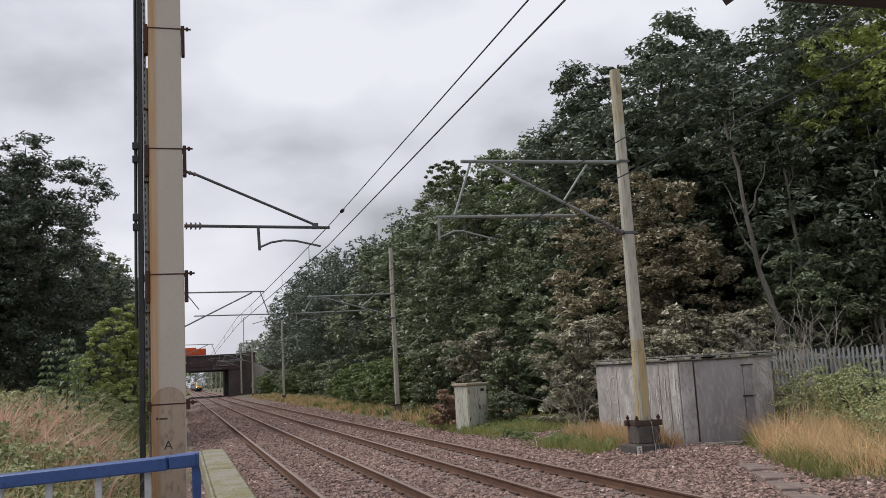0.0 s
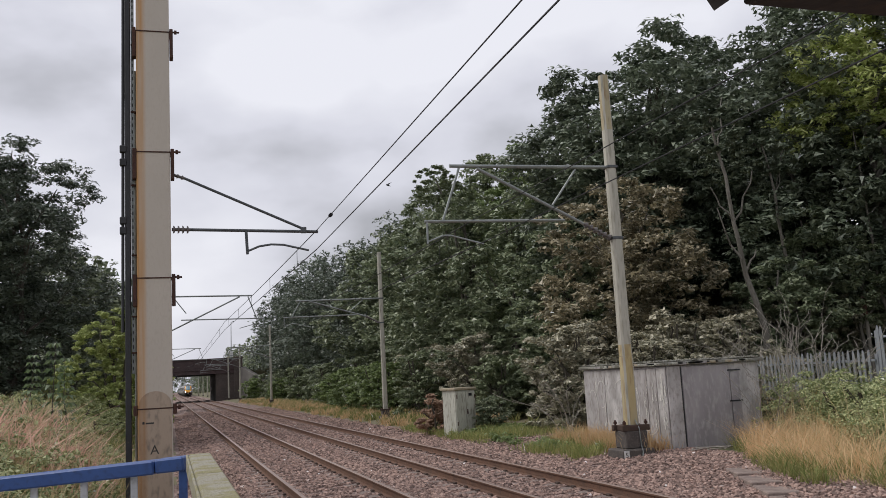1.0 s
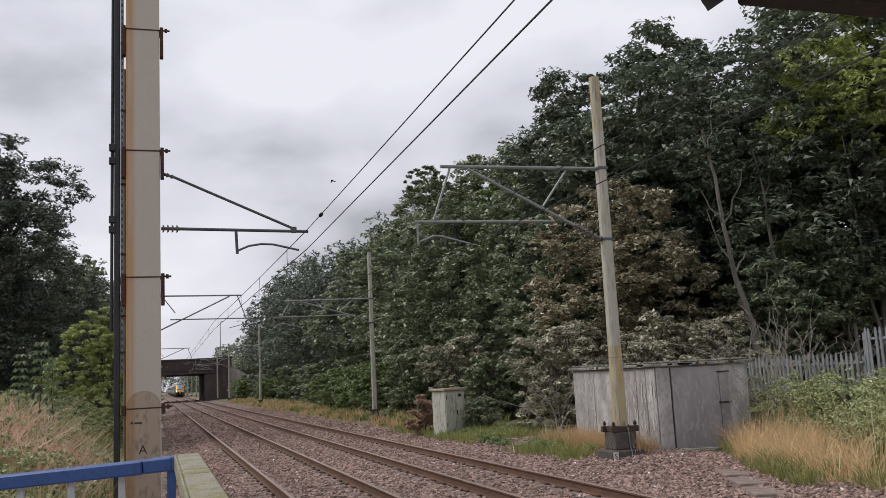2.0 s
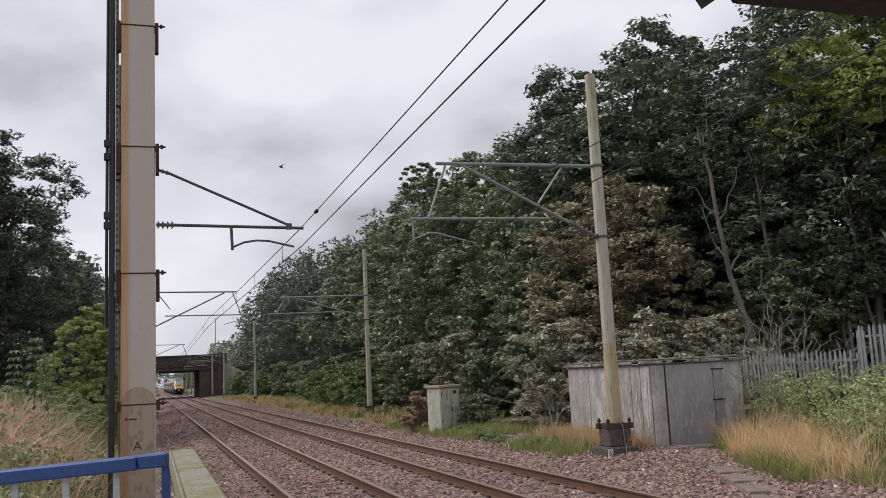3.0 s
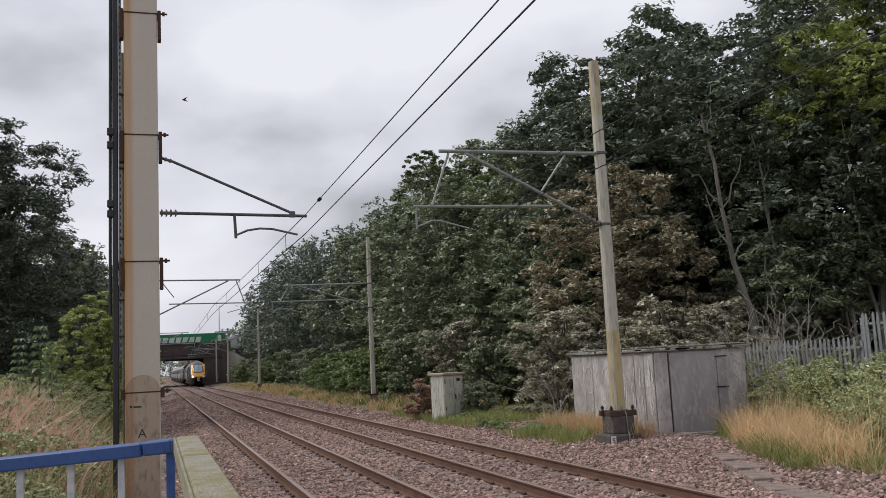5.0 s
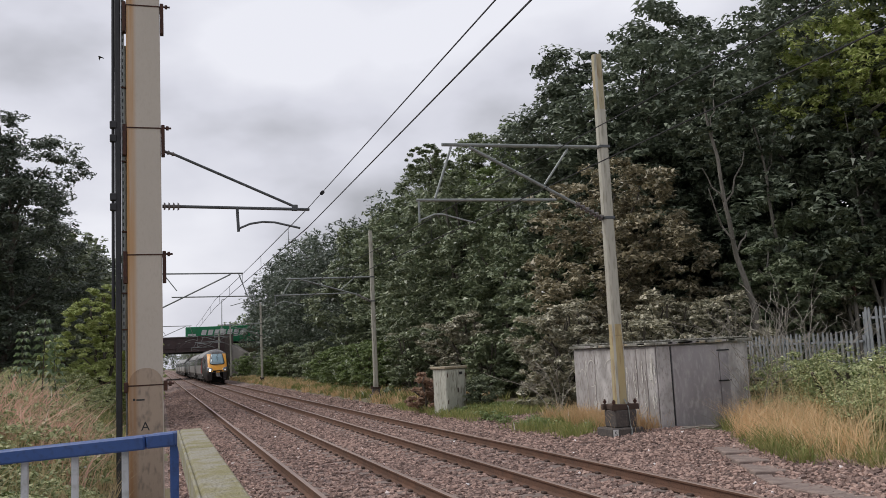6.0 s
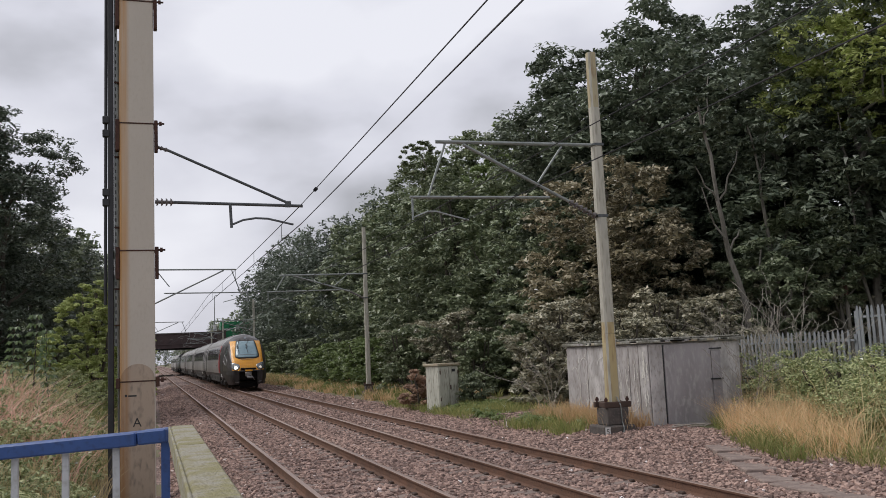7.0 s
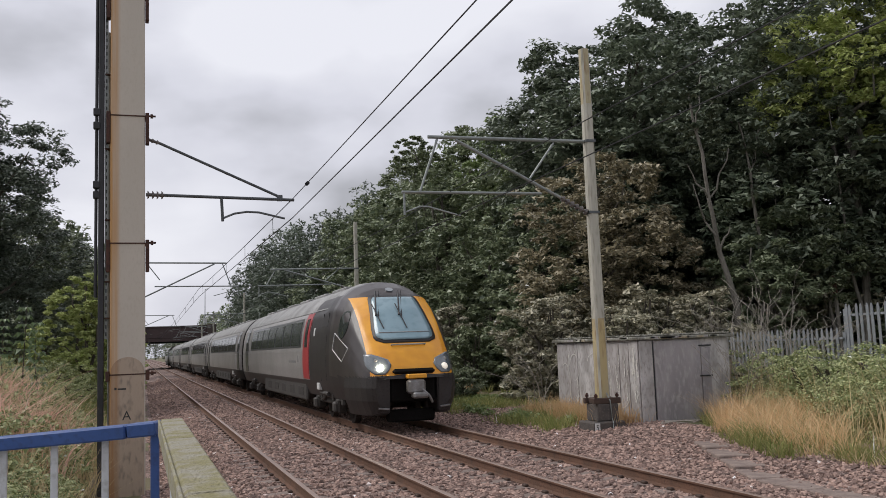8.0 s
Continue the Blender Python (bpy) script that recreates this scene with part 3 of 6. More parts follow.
text_mesh("5", 0.15, M_LETTER, pose(-0.35, -0.369, -0.02, 90, 0, 0), m2, "lettering")
part("earth_wire", sweep(B(), [(0.02, -0.14, 0.72), (0.03, -0.27, 0.55), (0.05, -0.27, 0.2), (0.02, -0.38, 0.10), (-0.02, -0.42, -0.04), (-0.35, -0.6, -0.14), (-1.0, -0.7, -0.18)], 0.012, 6), M_GALV, m2, "loose grey earth wire")
make_mast(-0.55, 46.0, 7.6, 0.22, -0.4, 4.78, XN + 0.75, False, 1.0, 0.0)
make_mast(-0.75, 98.0, 7.6, 0.22, -0.4, 4.5, XN)
for yy in (200, 232, 262, 300):
    make_mast(9.40, yy, 7.4, 0.25, -0.1, 4.45, 6.1)
    make_mast(-0.75, yy + 8, 7.4, 0.25, -0.4, 4.45, XN)
make_mast(9.56, 40.7, 7.80, 0.215, 0.1, 4.38, 6.1, False, 0.62)
make_mast(9.40, 87.1, 7.65, 0.22, 0.1, 4.4, 6.1, False, 0.65)
make_mast(9.40, 125.6, 7.5, 0.25, 0.0, 4.45, 6.1, False, 0.7)
make_mast(9.20, 147.0, 7.0, 0.25, -0.1, 4.35, 6.0, False, 0.7)


def make_left_arm(parent):
    part("tie_rod", T1((0.36, 0, 6.06), (2.72, 0, 5.02), 0.028), M_GALVD, parent, "dark tie rod")
    part("tie_insulator", insulator(B(), (0.10, 0, 6.14), (0.36, 0, 6.06), 0.03, 0.05, 3), M_INSUL, parent)
    part("arm_tube", T1((0.45, 0, 5.01), (3.02, 0, 4.96), 0.032), M_GALVD, parent, "dark horizontal arm tube")
    part("arm_insulator", insulator(B(), (0.10, 0, 5.015), (0.45, 0, 5.01), 0.035, 0.085, 4), M_INSUL, parent)
    part("dropper_tube", T1((1.55, 0, 5.0), (1.57, 0, 4.50), 0.03), M_GALVD, parent)
    part("steady_arm", sweep(B(), [(1.57, 0, 4.56), (1.80, 0, 4.66), (2.05, 0, 4.70), (2.30, 0, 4.69), (2.82, 0, 4.57)], 0.022), M_GALVD, parent)
    part("arm_clip", B1((2.66, -0.03, 4.93), (2.78, 0.03, 5.06), 0.01), M_GALVD, parent)


def make_pillar():
    """The broad painted portal leg with its banding, conduit and cantilever."""
    Y = 18.3
    p = thing("portal_leg", "broad beige-painted rust-streaked steel portal leg with banding", "mast", "", Matrix.Translation((0, Y, 0)))
    bm = B()
    x0, x1 = -0.555, 0.085
    box(bm, (x0, -0.18, -1.3), (x1, 0.18, 10.9), 0.012)
    part("leg", bm, M_PILLAR, p)
    bm = B()
    pts = [(x0 + 0.02, -1.15), (x1 - 0.02, -1.15), (x1 - 0.02, 1.55)]
    for i in range(13):
        a = math.pi * i / 12
        pts.append(((x0 + x1) / 2 + math.cos(a) * (x1 - x0 - 0.04) / 2, 1.58 + 0.27 * math.sin(a)))
    pts.append((x0 + 0.02, 1.55))
    vs = [bm.verts.new((x, -0.186, z)) for x, z in pts]
    f = bm.faces.new(vs)
    f.normal_update()
    if f.normal.y > 0:
        f.normal_flip()
    r = bmesh.ops.extrude_face_region(bm, geom=[f])
    bmesh.ops.translate(bm, vec=(0, 0.012, 0), verts=[v for v in r["geom"] if isinstance(v, bmesh.types.BMVert)])
    bmesh.ops.recalc_face_normals(bm, faces=bm.faces)
    part("foot_coating", bm, M_PILFOOT, p, "worn greyish foot coating with a rounded top")
    part("stencil_bar", B1((-0.47, -0.19, 1.235), (-0.43, -0.187, 1.28)), M_LETTER, p)
    part("stencil_bar", B1((-0.41, -0.19, 1.235), (-0.26, -0.187, 1.265)), M_LETTER, p)
    text_mesh("A", 0.24, M_LETTER, pose(-0.25, -0.189, 0.67, 90, 0, 0), p, "lettering")
    for z in (1.52, 4.03, 6.55, 9.06, 10.6):
        bm = B1((x0 - 0.03, -0.195, z - 0.012), (x1 + 0.03, 0.195, z + 0.012), 0.003)
        b = part("band", bm, M_RUST, p, "rusty steel band")
        for s, xx in ((-1, x0 - 0.04), (1, x1 + 0.04)):
            part("bracket", B1((xx - 0.035, -0.20, z - (0.55 if z > 3 else 0.12)), (xx + 0.035, 0.0, z + 0.07), 0.01), M_RUST, b, "rusty angle bracket")
        part("band_bolt", tube(T1((x1 + 0.03, -0.16, z + 0.01), (x1 + 0.20, -0.16, z + 0.01), 0.02, 6), (x1 + 0.10, -0.16, z + 0.01), (x1 + 0.15, -0.16, z + 0.01), 0.045, 6), M_RUST, b)
    # cable conduit on the side
    part("conduit", B1((-0.775, -0.10, -1.2), (-0.665, 0.02, 10.9), 0.015), M_BLACK, p, "black cable conduit")
    part("cable", T1((-0.82, -0.02, 3.0), (-0.80, -0.02, 10.9), 0.03), M_BLACK, p)
    bm = B()
    box(bm, (-0.660, -0.02, 2.2), (-0.600, 0.02, 10.9), 0.004)
    part("slotted_channel", bm, M_GALV, p, "slotted grey steel channel")
    sl = mesh_of("slot", B1((-0.640, -0.024, -0.035), (-0.618, -0.018, 0.035)), M_LETTER)
    for i in range(62):
        part("slot", sl, None, p, at=Matrix.Translation((0, 0, 2.3 + i * 0.138)))
    for z in (6.35, 6.62, 4.98, 5.18):
        part("conduit_bracket", B1((-0.87, -0.12, z - 0.07), (-0.74, 0.0, z + 0.07), 0.012), M_BLACK, p)
    for z in (2.6, 3.3, 4.5, 5.9, 7.4, 8.8):
        part("conduit_clip", B1((-0.66, -0.05, z - 0.015), (-0.53, 0.05, z + 0.015), 0.004), M_RUST, p)
    part("small_pipe", T1((-0.585, 0.1, 0.0), (-0.585, 0.1, 8.3), 0.022), M_GALV, p, "thin grey pipe")
    make_left_arm(p)


def pillar_material(name, base, streak, worn, foot):
    """Painted steel with long rust runs."""
    m = mat(name, base, tuple(v * 0.93 for v in base), 0.6, scale=1.0, fine=14 if foot else 30, bump=0.25 if foot else 0.06, c3=worn, stretch=(1, 1, 0.4))
    nt = m.node_tree
    N, L = nt.nodes.new, nt.links.new
    b = nt.nodes["Principled BSDF"]
    src = b.inputs["Base Color"].links[0].from_socket
    co, sp = N("ShaderNodeTexCoord"), N("ShaderNodeSeparateXYZ")
    L(co.outputs["Object"], sp.inputs[0])
    mr = N("ShaderNodeMapRange")
    mr.inputs["From Min"].default_value, mr.inputs["From Max"].default_value = -0.36, -0.47
    L(sp.outputs[0], mr.inputs["Value"])
    mp, n = N("ShaderNodeMapping"), N("ShaderNodeTexNoise")
    mp.inputs["Scale"].default_value = (9, 9, 0.25)
    L(co.outputs["Object"], mp.inputs[0])
    L(mp.outputs[0], n.inputs["Vector"])
    n.inputs["Scale"].default_value = 1.6
    ml = N("ShaderNodeMath")
    ml.operation = "MULTIPLY"
    L(mr.outputs[0], ml.inputs[0])
    L(n.outputs[0], ml.inputs[1])
    k = N("ShaderNodeMath")
    k.operation, k.use_clamp = "MULTIPLY", True
    k.inputs[1].default_value = 1.7
    L(ml.outputs[0], k.inputs[0])
    mx = N("ShaderNodeMix")
    mx.data_type = "RGBA"
    L(k.outputs[0], mx.inputs["Factor"])
    L(src, mx.inputs["A"])
    mx.inputs["B"].default_value = (*streak, 1)
    L(mx.outputs["Result"], b.inputs["Base Color"])
    return m


M_PILLAR = pillar_material("beige_painted_steel", (0.54, 0.485, 0.415), (0.48, 0.26, 0.10), (0.49, 0.435, 0.365), False)
M_PILFOOT = pillar_material("worn_foot_paint", (0.42, 0.33, 0.25), (0.34, 0.19, 0.09), (0.22, 0.18, 0.145), True)
make_pillar()


# ---- overhead wires ----
def strand(bm, path, r, n=5):
    """A wire as one joined skin along the path."""
    rows = []
    for x, y, z in path:
        rows.append([bm.verts.new((x + r * math.cos(2 * math.pi * k / n), y, z + r * math.sin(2 * math.pi * k / n))) for k in range(n)])
    for a, b in zip(rows[:-1], rows[1:]):
        for k in range(n):
            bm.faces.new((a[k], a[(k + 1) % n], b[(k + 1) % n], b[k]))


def make_wires():
    for xt, spans, zc, zm, bulge in ((XN, [-38, 18.3, 46.0, 98.0, 147, 190, 240], 4.59, 4.98, 0.18), (XF, [-33, 17.18, 40.7, 87.1, 125.6, 147.0, 200, 250], 4.45, 5.0, 0.35)):
        w = thing("overhead_wires", "thin dark catenary and contact wires above the track", "wires", "overhead wires")
        con, cat = B(), B()
        heights = {46.0: 0.15, -38: 0.15}
        stag = 0.12
        for i, (a, b) in enumerate(zip(spans[:-1], spans[1:])):
            n = 10
            pc, pm = [], []
            za, zb = heights.get(a, 0.0), heights.get(b, 0.0)
            for k in range(n + 1):
                t = k / n
                x = xt + stag * (1 - 2 * t) * (1 if i % 2 else -1) - (0.24 * (1 - t) if i == 0 and xt == XN else 0.0)
                y = a + (b - a) * t
                dz = za + (zb - za) * t
                pc.append((x, y, zc + dz))
                pm.append((x, y, zm + dz - bulge * (2.5 if i == 0 and xt == XN else 1.0) * t * (1 - t)))
            strand(con, pc, 0.011 if i else 0.009)
            strand(cat, pm, 0.010 if i else 0.008)
            for k in range(1, n, 2 if i else 3):
                part("dropper", sweep(B(), [pc[k], pm[k]], 0.006, 4), M_WIRE, w)
        part("contact_wire", con, M_WIRE, w)
        part("catenary_wire", cat, M_WIRE, w)
    ins = thing("wire_clamp", "small dark splice clamp on the catenary wire", "clamp")
    part("clamp", insulator(B(), (XN + 0.11, 16.4, 4.97), (XN + 0.11, 16.6, 4.972), 0.018, 0.035, 3), M_WIRE, ins)


make_wires()


# ---- bridge ----
def make_bridge():
    Y = 152.0
    b = thing("road_bridge", "dark riveted girder road bridge on brick abutments over the railway", "bridge")
    part("girder", B1((-14, Y, 4.29), (11.3, Y + 0.5, 6.68), 0.02), M_GIRDER, b, "dark maroon painted plate girder")
    part("girder", B1((-14, Y + 21.5, 4.29), (11.3, Y + 22, 6.68), 0.02), M_GIRDER, b, "dark maroon painted plate girder")
    for z in (4.32, 4.92, 6.58):
        part("flange", B1((-14, Y - 0.12, z - 0.05), (11.3, Y - 0.004, z + 0.05), 0.01), M_GIRDER, b)
    for i in range(16):
        x = -13.5 + i * 1.6
        part("stiffener", B1((x, Y - 0.10, 4.4), (x + 0.10, Y - 0.004, 6.5)), M_GIRDER, b)
        if i < 15 and x > -1:
            part("pale_scuff", B1((x + 0.5, Y - 0.012, 5.5 + 0.15 * (i % 3)), (x + 0.9, Y - 0.004, 5.6 + 0.15 * (i % 3))), M_STONEW, b)
    part("deck", B1((-14, Y + 0.52, 4.30), (11.3, Y + 21.48, 4.75)), M_ASPH, b, "asphalt road deck")
    part("coping", B1((-14, Y - 0.15, 6.684), (12.0, Y + 0.55, 6.79), 0.02), M_GIRDER, b)
    part("abutment", B1((7.5, Y + 0.05, -1.5), (11.6, Y + 21.9, 4.28), 0.03), M_BRICK, b, "dark brick abutment")
    part("abutment", B1((-14, Y + 0.05, -1.5), (-1.4, Y + 21.9, 4.28), 0.03), M_BRICK, b, "dark brick abutment")
    part("parapet_pier", B1((10.4, Y - 0.35, -1.5), (11.8, Y + 0.6, 6.95), 0.03), M_BRICK, b, "dark brick parapet pier")
    bm = B()
    prof = [(11.3, Y - 0.3, -1), (11.3, Y - 0.3, 5.3), (11.9, Y - 0.3, 5.15), (16.2, Y - 7.5, 1.6), (16.2, Y - 7.5, -1)]
    vs = [bm.verts.new(p) for p in prof]
    vs2 = [bm.verts.new((x + 0.45, y + 0.3, z)) for x, y, z in prof]
    bm.faces.new(vs)
    bm.faces.new(vs2[::-1])
    for i in range(5):
        bm.faces.new((vs[i], vs2[i], vs2[(i + 1) % 5], vs[(i + 1) % 5]))
    bmesh.ops.recalc_face_normals(bm, faces=bm.faces)
    part("wing_wall", bm, M_STONEW, b, "pale sloping stone wing wall")
    part("under_lamp", B1((1.1, Y - 0.3, 3.75), (1.45, Y + 0.1, 4.28), 0.03), M_BLACK, b, "dark box under the girder")
    l = thing("street_lamp", "tall thin grey street lamp on the bridge", "lamp post")
    part("pole", T1((10.05, Y + 1.0, 4.75), (10.15, Y + 1.0, 12.7), 0.09, 8, 0.05), M_GALV, l)
    part("arm", T1((10.15, Y + 1.0, 12.7), (10.6, Y + 1.0, 12.85), 0.05), M_GALV, l)
    part("control_box", B1((9.85, Y + 0.8, 6.9), (10.4, Y + 1.2, 7.9), 0.04), M_PLATE, l, "white box")
    for x0, x1 in ((11.62, 60), (-80, -14.02)):
        tagged(part("road_embankment", B1((x0, Y + 0.7, -1), (x1, Y + 21.4, 4.75)), M_SOIL), "earth embankment carrying the road to the bridge", "embankment", kind="structure")


make_bridge()


# ---- lineside hut, cabinet, path, fence ----
HX0, HX1, HY0, HY1, HUT_H = 10.15, 12.42, 16.95, 20.95, 1.80


def flat_stroke(pts, w, at_x):
    """A thin brushed stroke on a wall that faces -x; pts are (y, z)."""
    bm = B()
    a, b, c, e = [], [], [], []
    for i, (y, z) in enumerate(pts):
        p, q = pts[max(0, i - 1)], pts[min(len(pts) - 1, i + 1)]
        d = Vector((q[0] - p[0], q[1] - p[1])).normalized()
        k = w * (0.5 + 0.5 * abs(noise.noise((y * 9, z * 9, 1))))
        a.append(bm.verts.new((at_x, y - d.y * k, z + d.x * k)))
        b.append(bm.verts.new((at_x, y + d.y * k, z - d.x * k)))
        c.append(bm.verts.new((at_x + 0.002, y - d.y * k, z + d.x * k)))
        e.append(bm.verts.new((at_x + 0.002, y + d.y * k, z - d.x * k)))
    for i in range(len(pts) - 1):
        bm.faces.new((a[i], a[i + 1], b[i + 1], b[i]))
        bm.faces.new((a[i], c[i], c[i + 1], a[i + 1]))
        bm.faces.new((b[i], b[i + 1], e[i + 1], e[i]))
    bmesh.ops.recalc_face_normals(bm, faces=bm.faces)
    return bm


def make_hut():
    """The hut stands square to the line; its long panelled side faces the track."""
    W, L, H = HX1 - HX0, HY1 - HY0, HUT_H
    h = thing("relay_hut", "low grey concrete lineside hut with a mossy flat roof slab", "hut", "", Matrix.Translation((HX0, HY0, 0)))
    part("wall", B1((0, 0, -0.3), (W, L, H), 0.01), M_HUT, h, "stained grey concrete walls")
    part("roof", box(B1((-0.10, -0.10, H + 0.004), (W + 0.10, L + 0.10, H + 0.075), 0.015), (-0.02, -0.02, H + 0.077), (W + 0.02, L + 0.02, H + 0.11), 0.015), M_ROOF, h, "mossy overhanging roof slab")
    rs = random.Random(4)
    for k in range(16):
        x = rs.uniform(0.0, W - 0.3)
        part("roof_patch", B1((x, -0.108, H + 0.012 + rs.uniform(0, 0.02)), (x + rs.uniform(0.05, 0.28), -0.102, H + 0.068), 0.002), rs.choice((M_CABTOP, M_CAB, M_HUTP)), h, "flaking fascia patch")
        y = rs.uniform(0.0, L - 0.4)
        part("roof_patch", B1((-0.108, y, H + 0.012 + rs.uniform(0, 0.02)), (-0.102, y + rs.uniform(0.08, 0.4), H + 0.068), 0.002), rs.choice((M_CABTOP, M_CAB, M_HUTP)), h, "flaking fascia patch")
    # end wall: pale pier, wide door, small hatch
    part("pier", B1((-0.02, -0.05, -0.3), (0.29, -0.004, H - 0.02), 0.008), M_HUT, h, "pale concrete pier")
    # black strip stands in for the shade in the gap by the door
    part("door_gap", B1((0.292, -0.018, 0.0), (0.335, -0.004, H - 0.03)), M_BLACK, h, "black strip for the shaded gap beside the door")
    d = part("door", B1((0.338, -0.035, 0.02), (1.50, -0.004, H - 0.03), 0.006), M_HUTD, h, "wide smooth dark grey steel door")
    part("door_foot", B1((0.30, -0.06, -0.02), (0.42, -0.037, 0.07), 0.004), M_HUTD, d, "bent door foot")
    for z in (H - 0.16, 0.98):
        part("hinge", B1((1.46, -0.05, z - 0.015), (1.78, -0.037, z + 0.015), 0.003), M_BLACK, d, "black strap hinge")
    part("hatch", B1((1.52, -0.03, 0.30), (1.76, -0.004, H - 0.20), 0.005), M_HUTD, h, "narrow grey hatch")
    part("threshold", B1((0.0, -0.62, -0.3), (0.95, -0.055, 0.02), 0.012), M_CONCP, h, "cracked concrete doorstep")
    # the side towards the track: upright concrete panels
    ys = [0.02, 0.42, 0.84, 1.75, 2.85, 3.98]
    for i, (a, b) in enumerate(zip(ys[:-1], ys[1:])):
        part("panel", B1((-0.03, a + 0.008, -0.3), (-0.003, b - 0.012, H - 0.02 - 0.015 * (i % 3)), 0.008), M_HUTP if i % 3 else M_HUT, h, "stained upright concrete panel")
    for k in range(46):
        y = rs.choice((0.10, 0.16, 0.22, 0.52, 0.58, 0.88, 0.95, 1.3, 2.3, 2.9, 3.3)) + rs.uniform(-0.05, 0.05)
        z, ln = rs.uniform(0.15, 1.5), rs.uniform(0.08, 0.36)
        if y < 0.3:
            z = rs.uniform(0.45, 1.45)
        pts = [(y + rs.uniform(-0.02, 0.02), min(H - 0.03, z + ln * i / 6)) for i in range(7)]
        part("peeling_paint", flat_stroke(pts, 0.035 if y < 0.3 else 0.016, -0.0325 - 0.0003 * k), M_PEEL, h, "peeling pale paint")
    for k, (cy, cz, ry, rz, a0, a1) in enumerate(((0.85, 0.62, 0.42, 0.30, 3.0, 6.6), (1.5, 1.0, 0.30, 0.42, 0.6, 4.2), (2.4, 0.65, 0.50, 0.26, 3.2, 6.0), (3.0, 1.2, 0.24, 0.32, 0.2, 5.0), (1.9, 1.35, 0.4, 0.2, 0.0, 3.0), (3.5, 0.8, 0.25, 0.5, 1.0, 4.4))):
        pts = [(cy + ry * math.cos(a), cz + rz * math.sin(a)) for a in np.linspace(a0, a1, 18)]
        part("faded_mark", flat_stroke(pts, 0.010, -0.047 - 0.0004 * k), M_PEEL, h, "faded brushed paint mark")


make_hut()


def make_cabinet():
    at = pose(8.78, 27.6, 0, 0, 0, 24)
    c = thing("relay_cabinet", "weathered cream steel lineside cabinet with a rusty lid", "cabinet", "", at)
    part("body", B1((0, 0, -0.2), (0.86, 0.62, 1.36), 0.01), M_CAB, c)
    part("lid", B1((-0.06, -0.06, 1.364), (0.92, 0.68, 1.45), 0.02), M_CABTOP, c, "rust-stained lid")
    for i in range(2):
        d = part("door", B1((0.02 + i * 0.42, -0.03, 0.06), (0.42 + i * 0.42, -0.003, 1.32), 0.006), M_CAB, c, "streaked cream door")
        for z in (0.25, 1.1):
            part("hinge", T1((0.04 + i * 0.78, -0.045, z), (0.04 + i * 0.78, -0.045, z + 0.12), 0.015), M_RUST, d)
    part("handle", B1((0.46, -0.06, 0.6), (0.50, -0.032, 0.75), 0.006), M_RUST, c)
    part("vent", B1((0.56, -0.038, 1.17), (0.70, -0.031, 1.26), 0.003), M_BLACK, c, "small dark vent plate")


make_cabinet()


def make_path():
    pts = [Vector((9.36, 13.55, 0)), Vector((8.10, 10.35, 0)), Vector((8.12, 8.4, 0)), Vector((8.12, -6.0, 0))]
    p = thing("cable_trough", "worn concrete cable trough lids set into the ballast", "trough")
    for a, b in zip(pts[:-1], pts[1:]):
        n = max(1, round((b - a).length / 0.95))
        for i in range(n):
            q0, q1 = a.lerp(b, i / n), a.lerp(b, (i + 1) / n)
            d = (q1 - q0)
            z = ground_z((q0.x + q1.x) / 2, (q0.y + q1.y) / 2) + 0.008 + random.uniform(-0.006, 0.006)
            m = Matrix.Translation((q0.x, q0.y, z)) @ Matrix.Rotation(math.atan2(d.y, d.x), 4, "Z")
            part("slab", B1((0.004, -0.24, -0.12), (d.length - 0.004, 0.24, 0.03), 0.015), M_CONCP, p, at=m)


make_path()


def make_fence(a, b, top, height, n_bay, label, seed):
    rs = random.Random(seed)
    a, b = Vector(a), Vector(b)
    d = b - a
    f = thing("palisade_fence", label, "fence", "palisade fences", Matrix.Translation((a.x, a.y, 0)) @ Matrix.Rotation(math.atan2(d.y, d.x), 4, "Z"))
    L = d.length
    pale = B()
    prof = [(-0.034, 0), (-0.034, height - 0.10), (-0.020, height - 0.03), (0.0, height), (0.020, height - 0.03), (0.034, height - 0.10), (0.034, 0)]
    vs = [[pale.verts.new((x, y, z)) for x, z in prof] for y in (-0.012, 0.004)]
    pale.faces.new(vs[0])
    pale.faces.new(vs[1][::-1])
    for i in range(7):
        pale.faces.new((vs[0][i], vs[1][i], vs[1][(i + 1) % 7], vs[0][(i + 1) % 7]))
    bmesh.ops.recalc_face_normals(pale, faces=pale.faces)
    pm = mesh_of("pale", pale, M_PALIS)
    n = int(L / 0.152)
    for i in range(n):
        part("pale", pm, None, f, at=pose(0.08 + i * 0.152, -0.03, top - height + rs.uniform(-0.012, 0.012), 0, rs.uniform(-1, 1), 0))
    for z in (top - 0.24, top - height + 0.35):
        part("rail", B1((0, -0.022, z - 0.025), (L, 0.022, z + 0.025), 0.004), M_PALIS, f)
    for i in range(n_bay + 1):
        x = L * i / n_bay
        part("post", B1((x - 0.05, 0.026, top - height - 0.3), (x + 0.05, 0.10, top - 0.1), 0.006), M_PALIS, f)


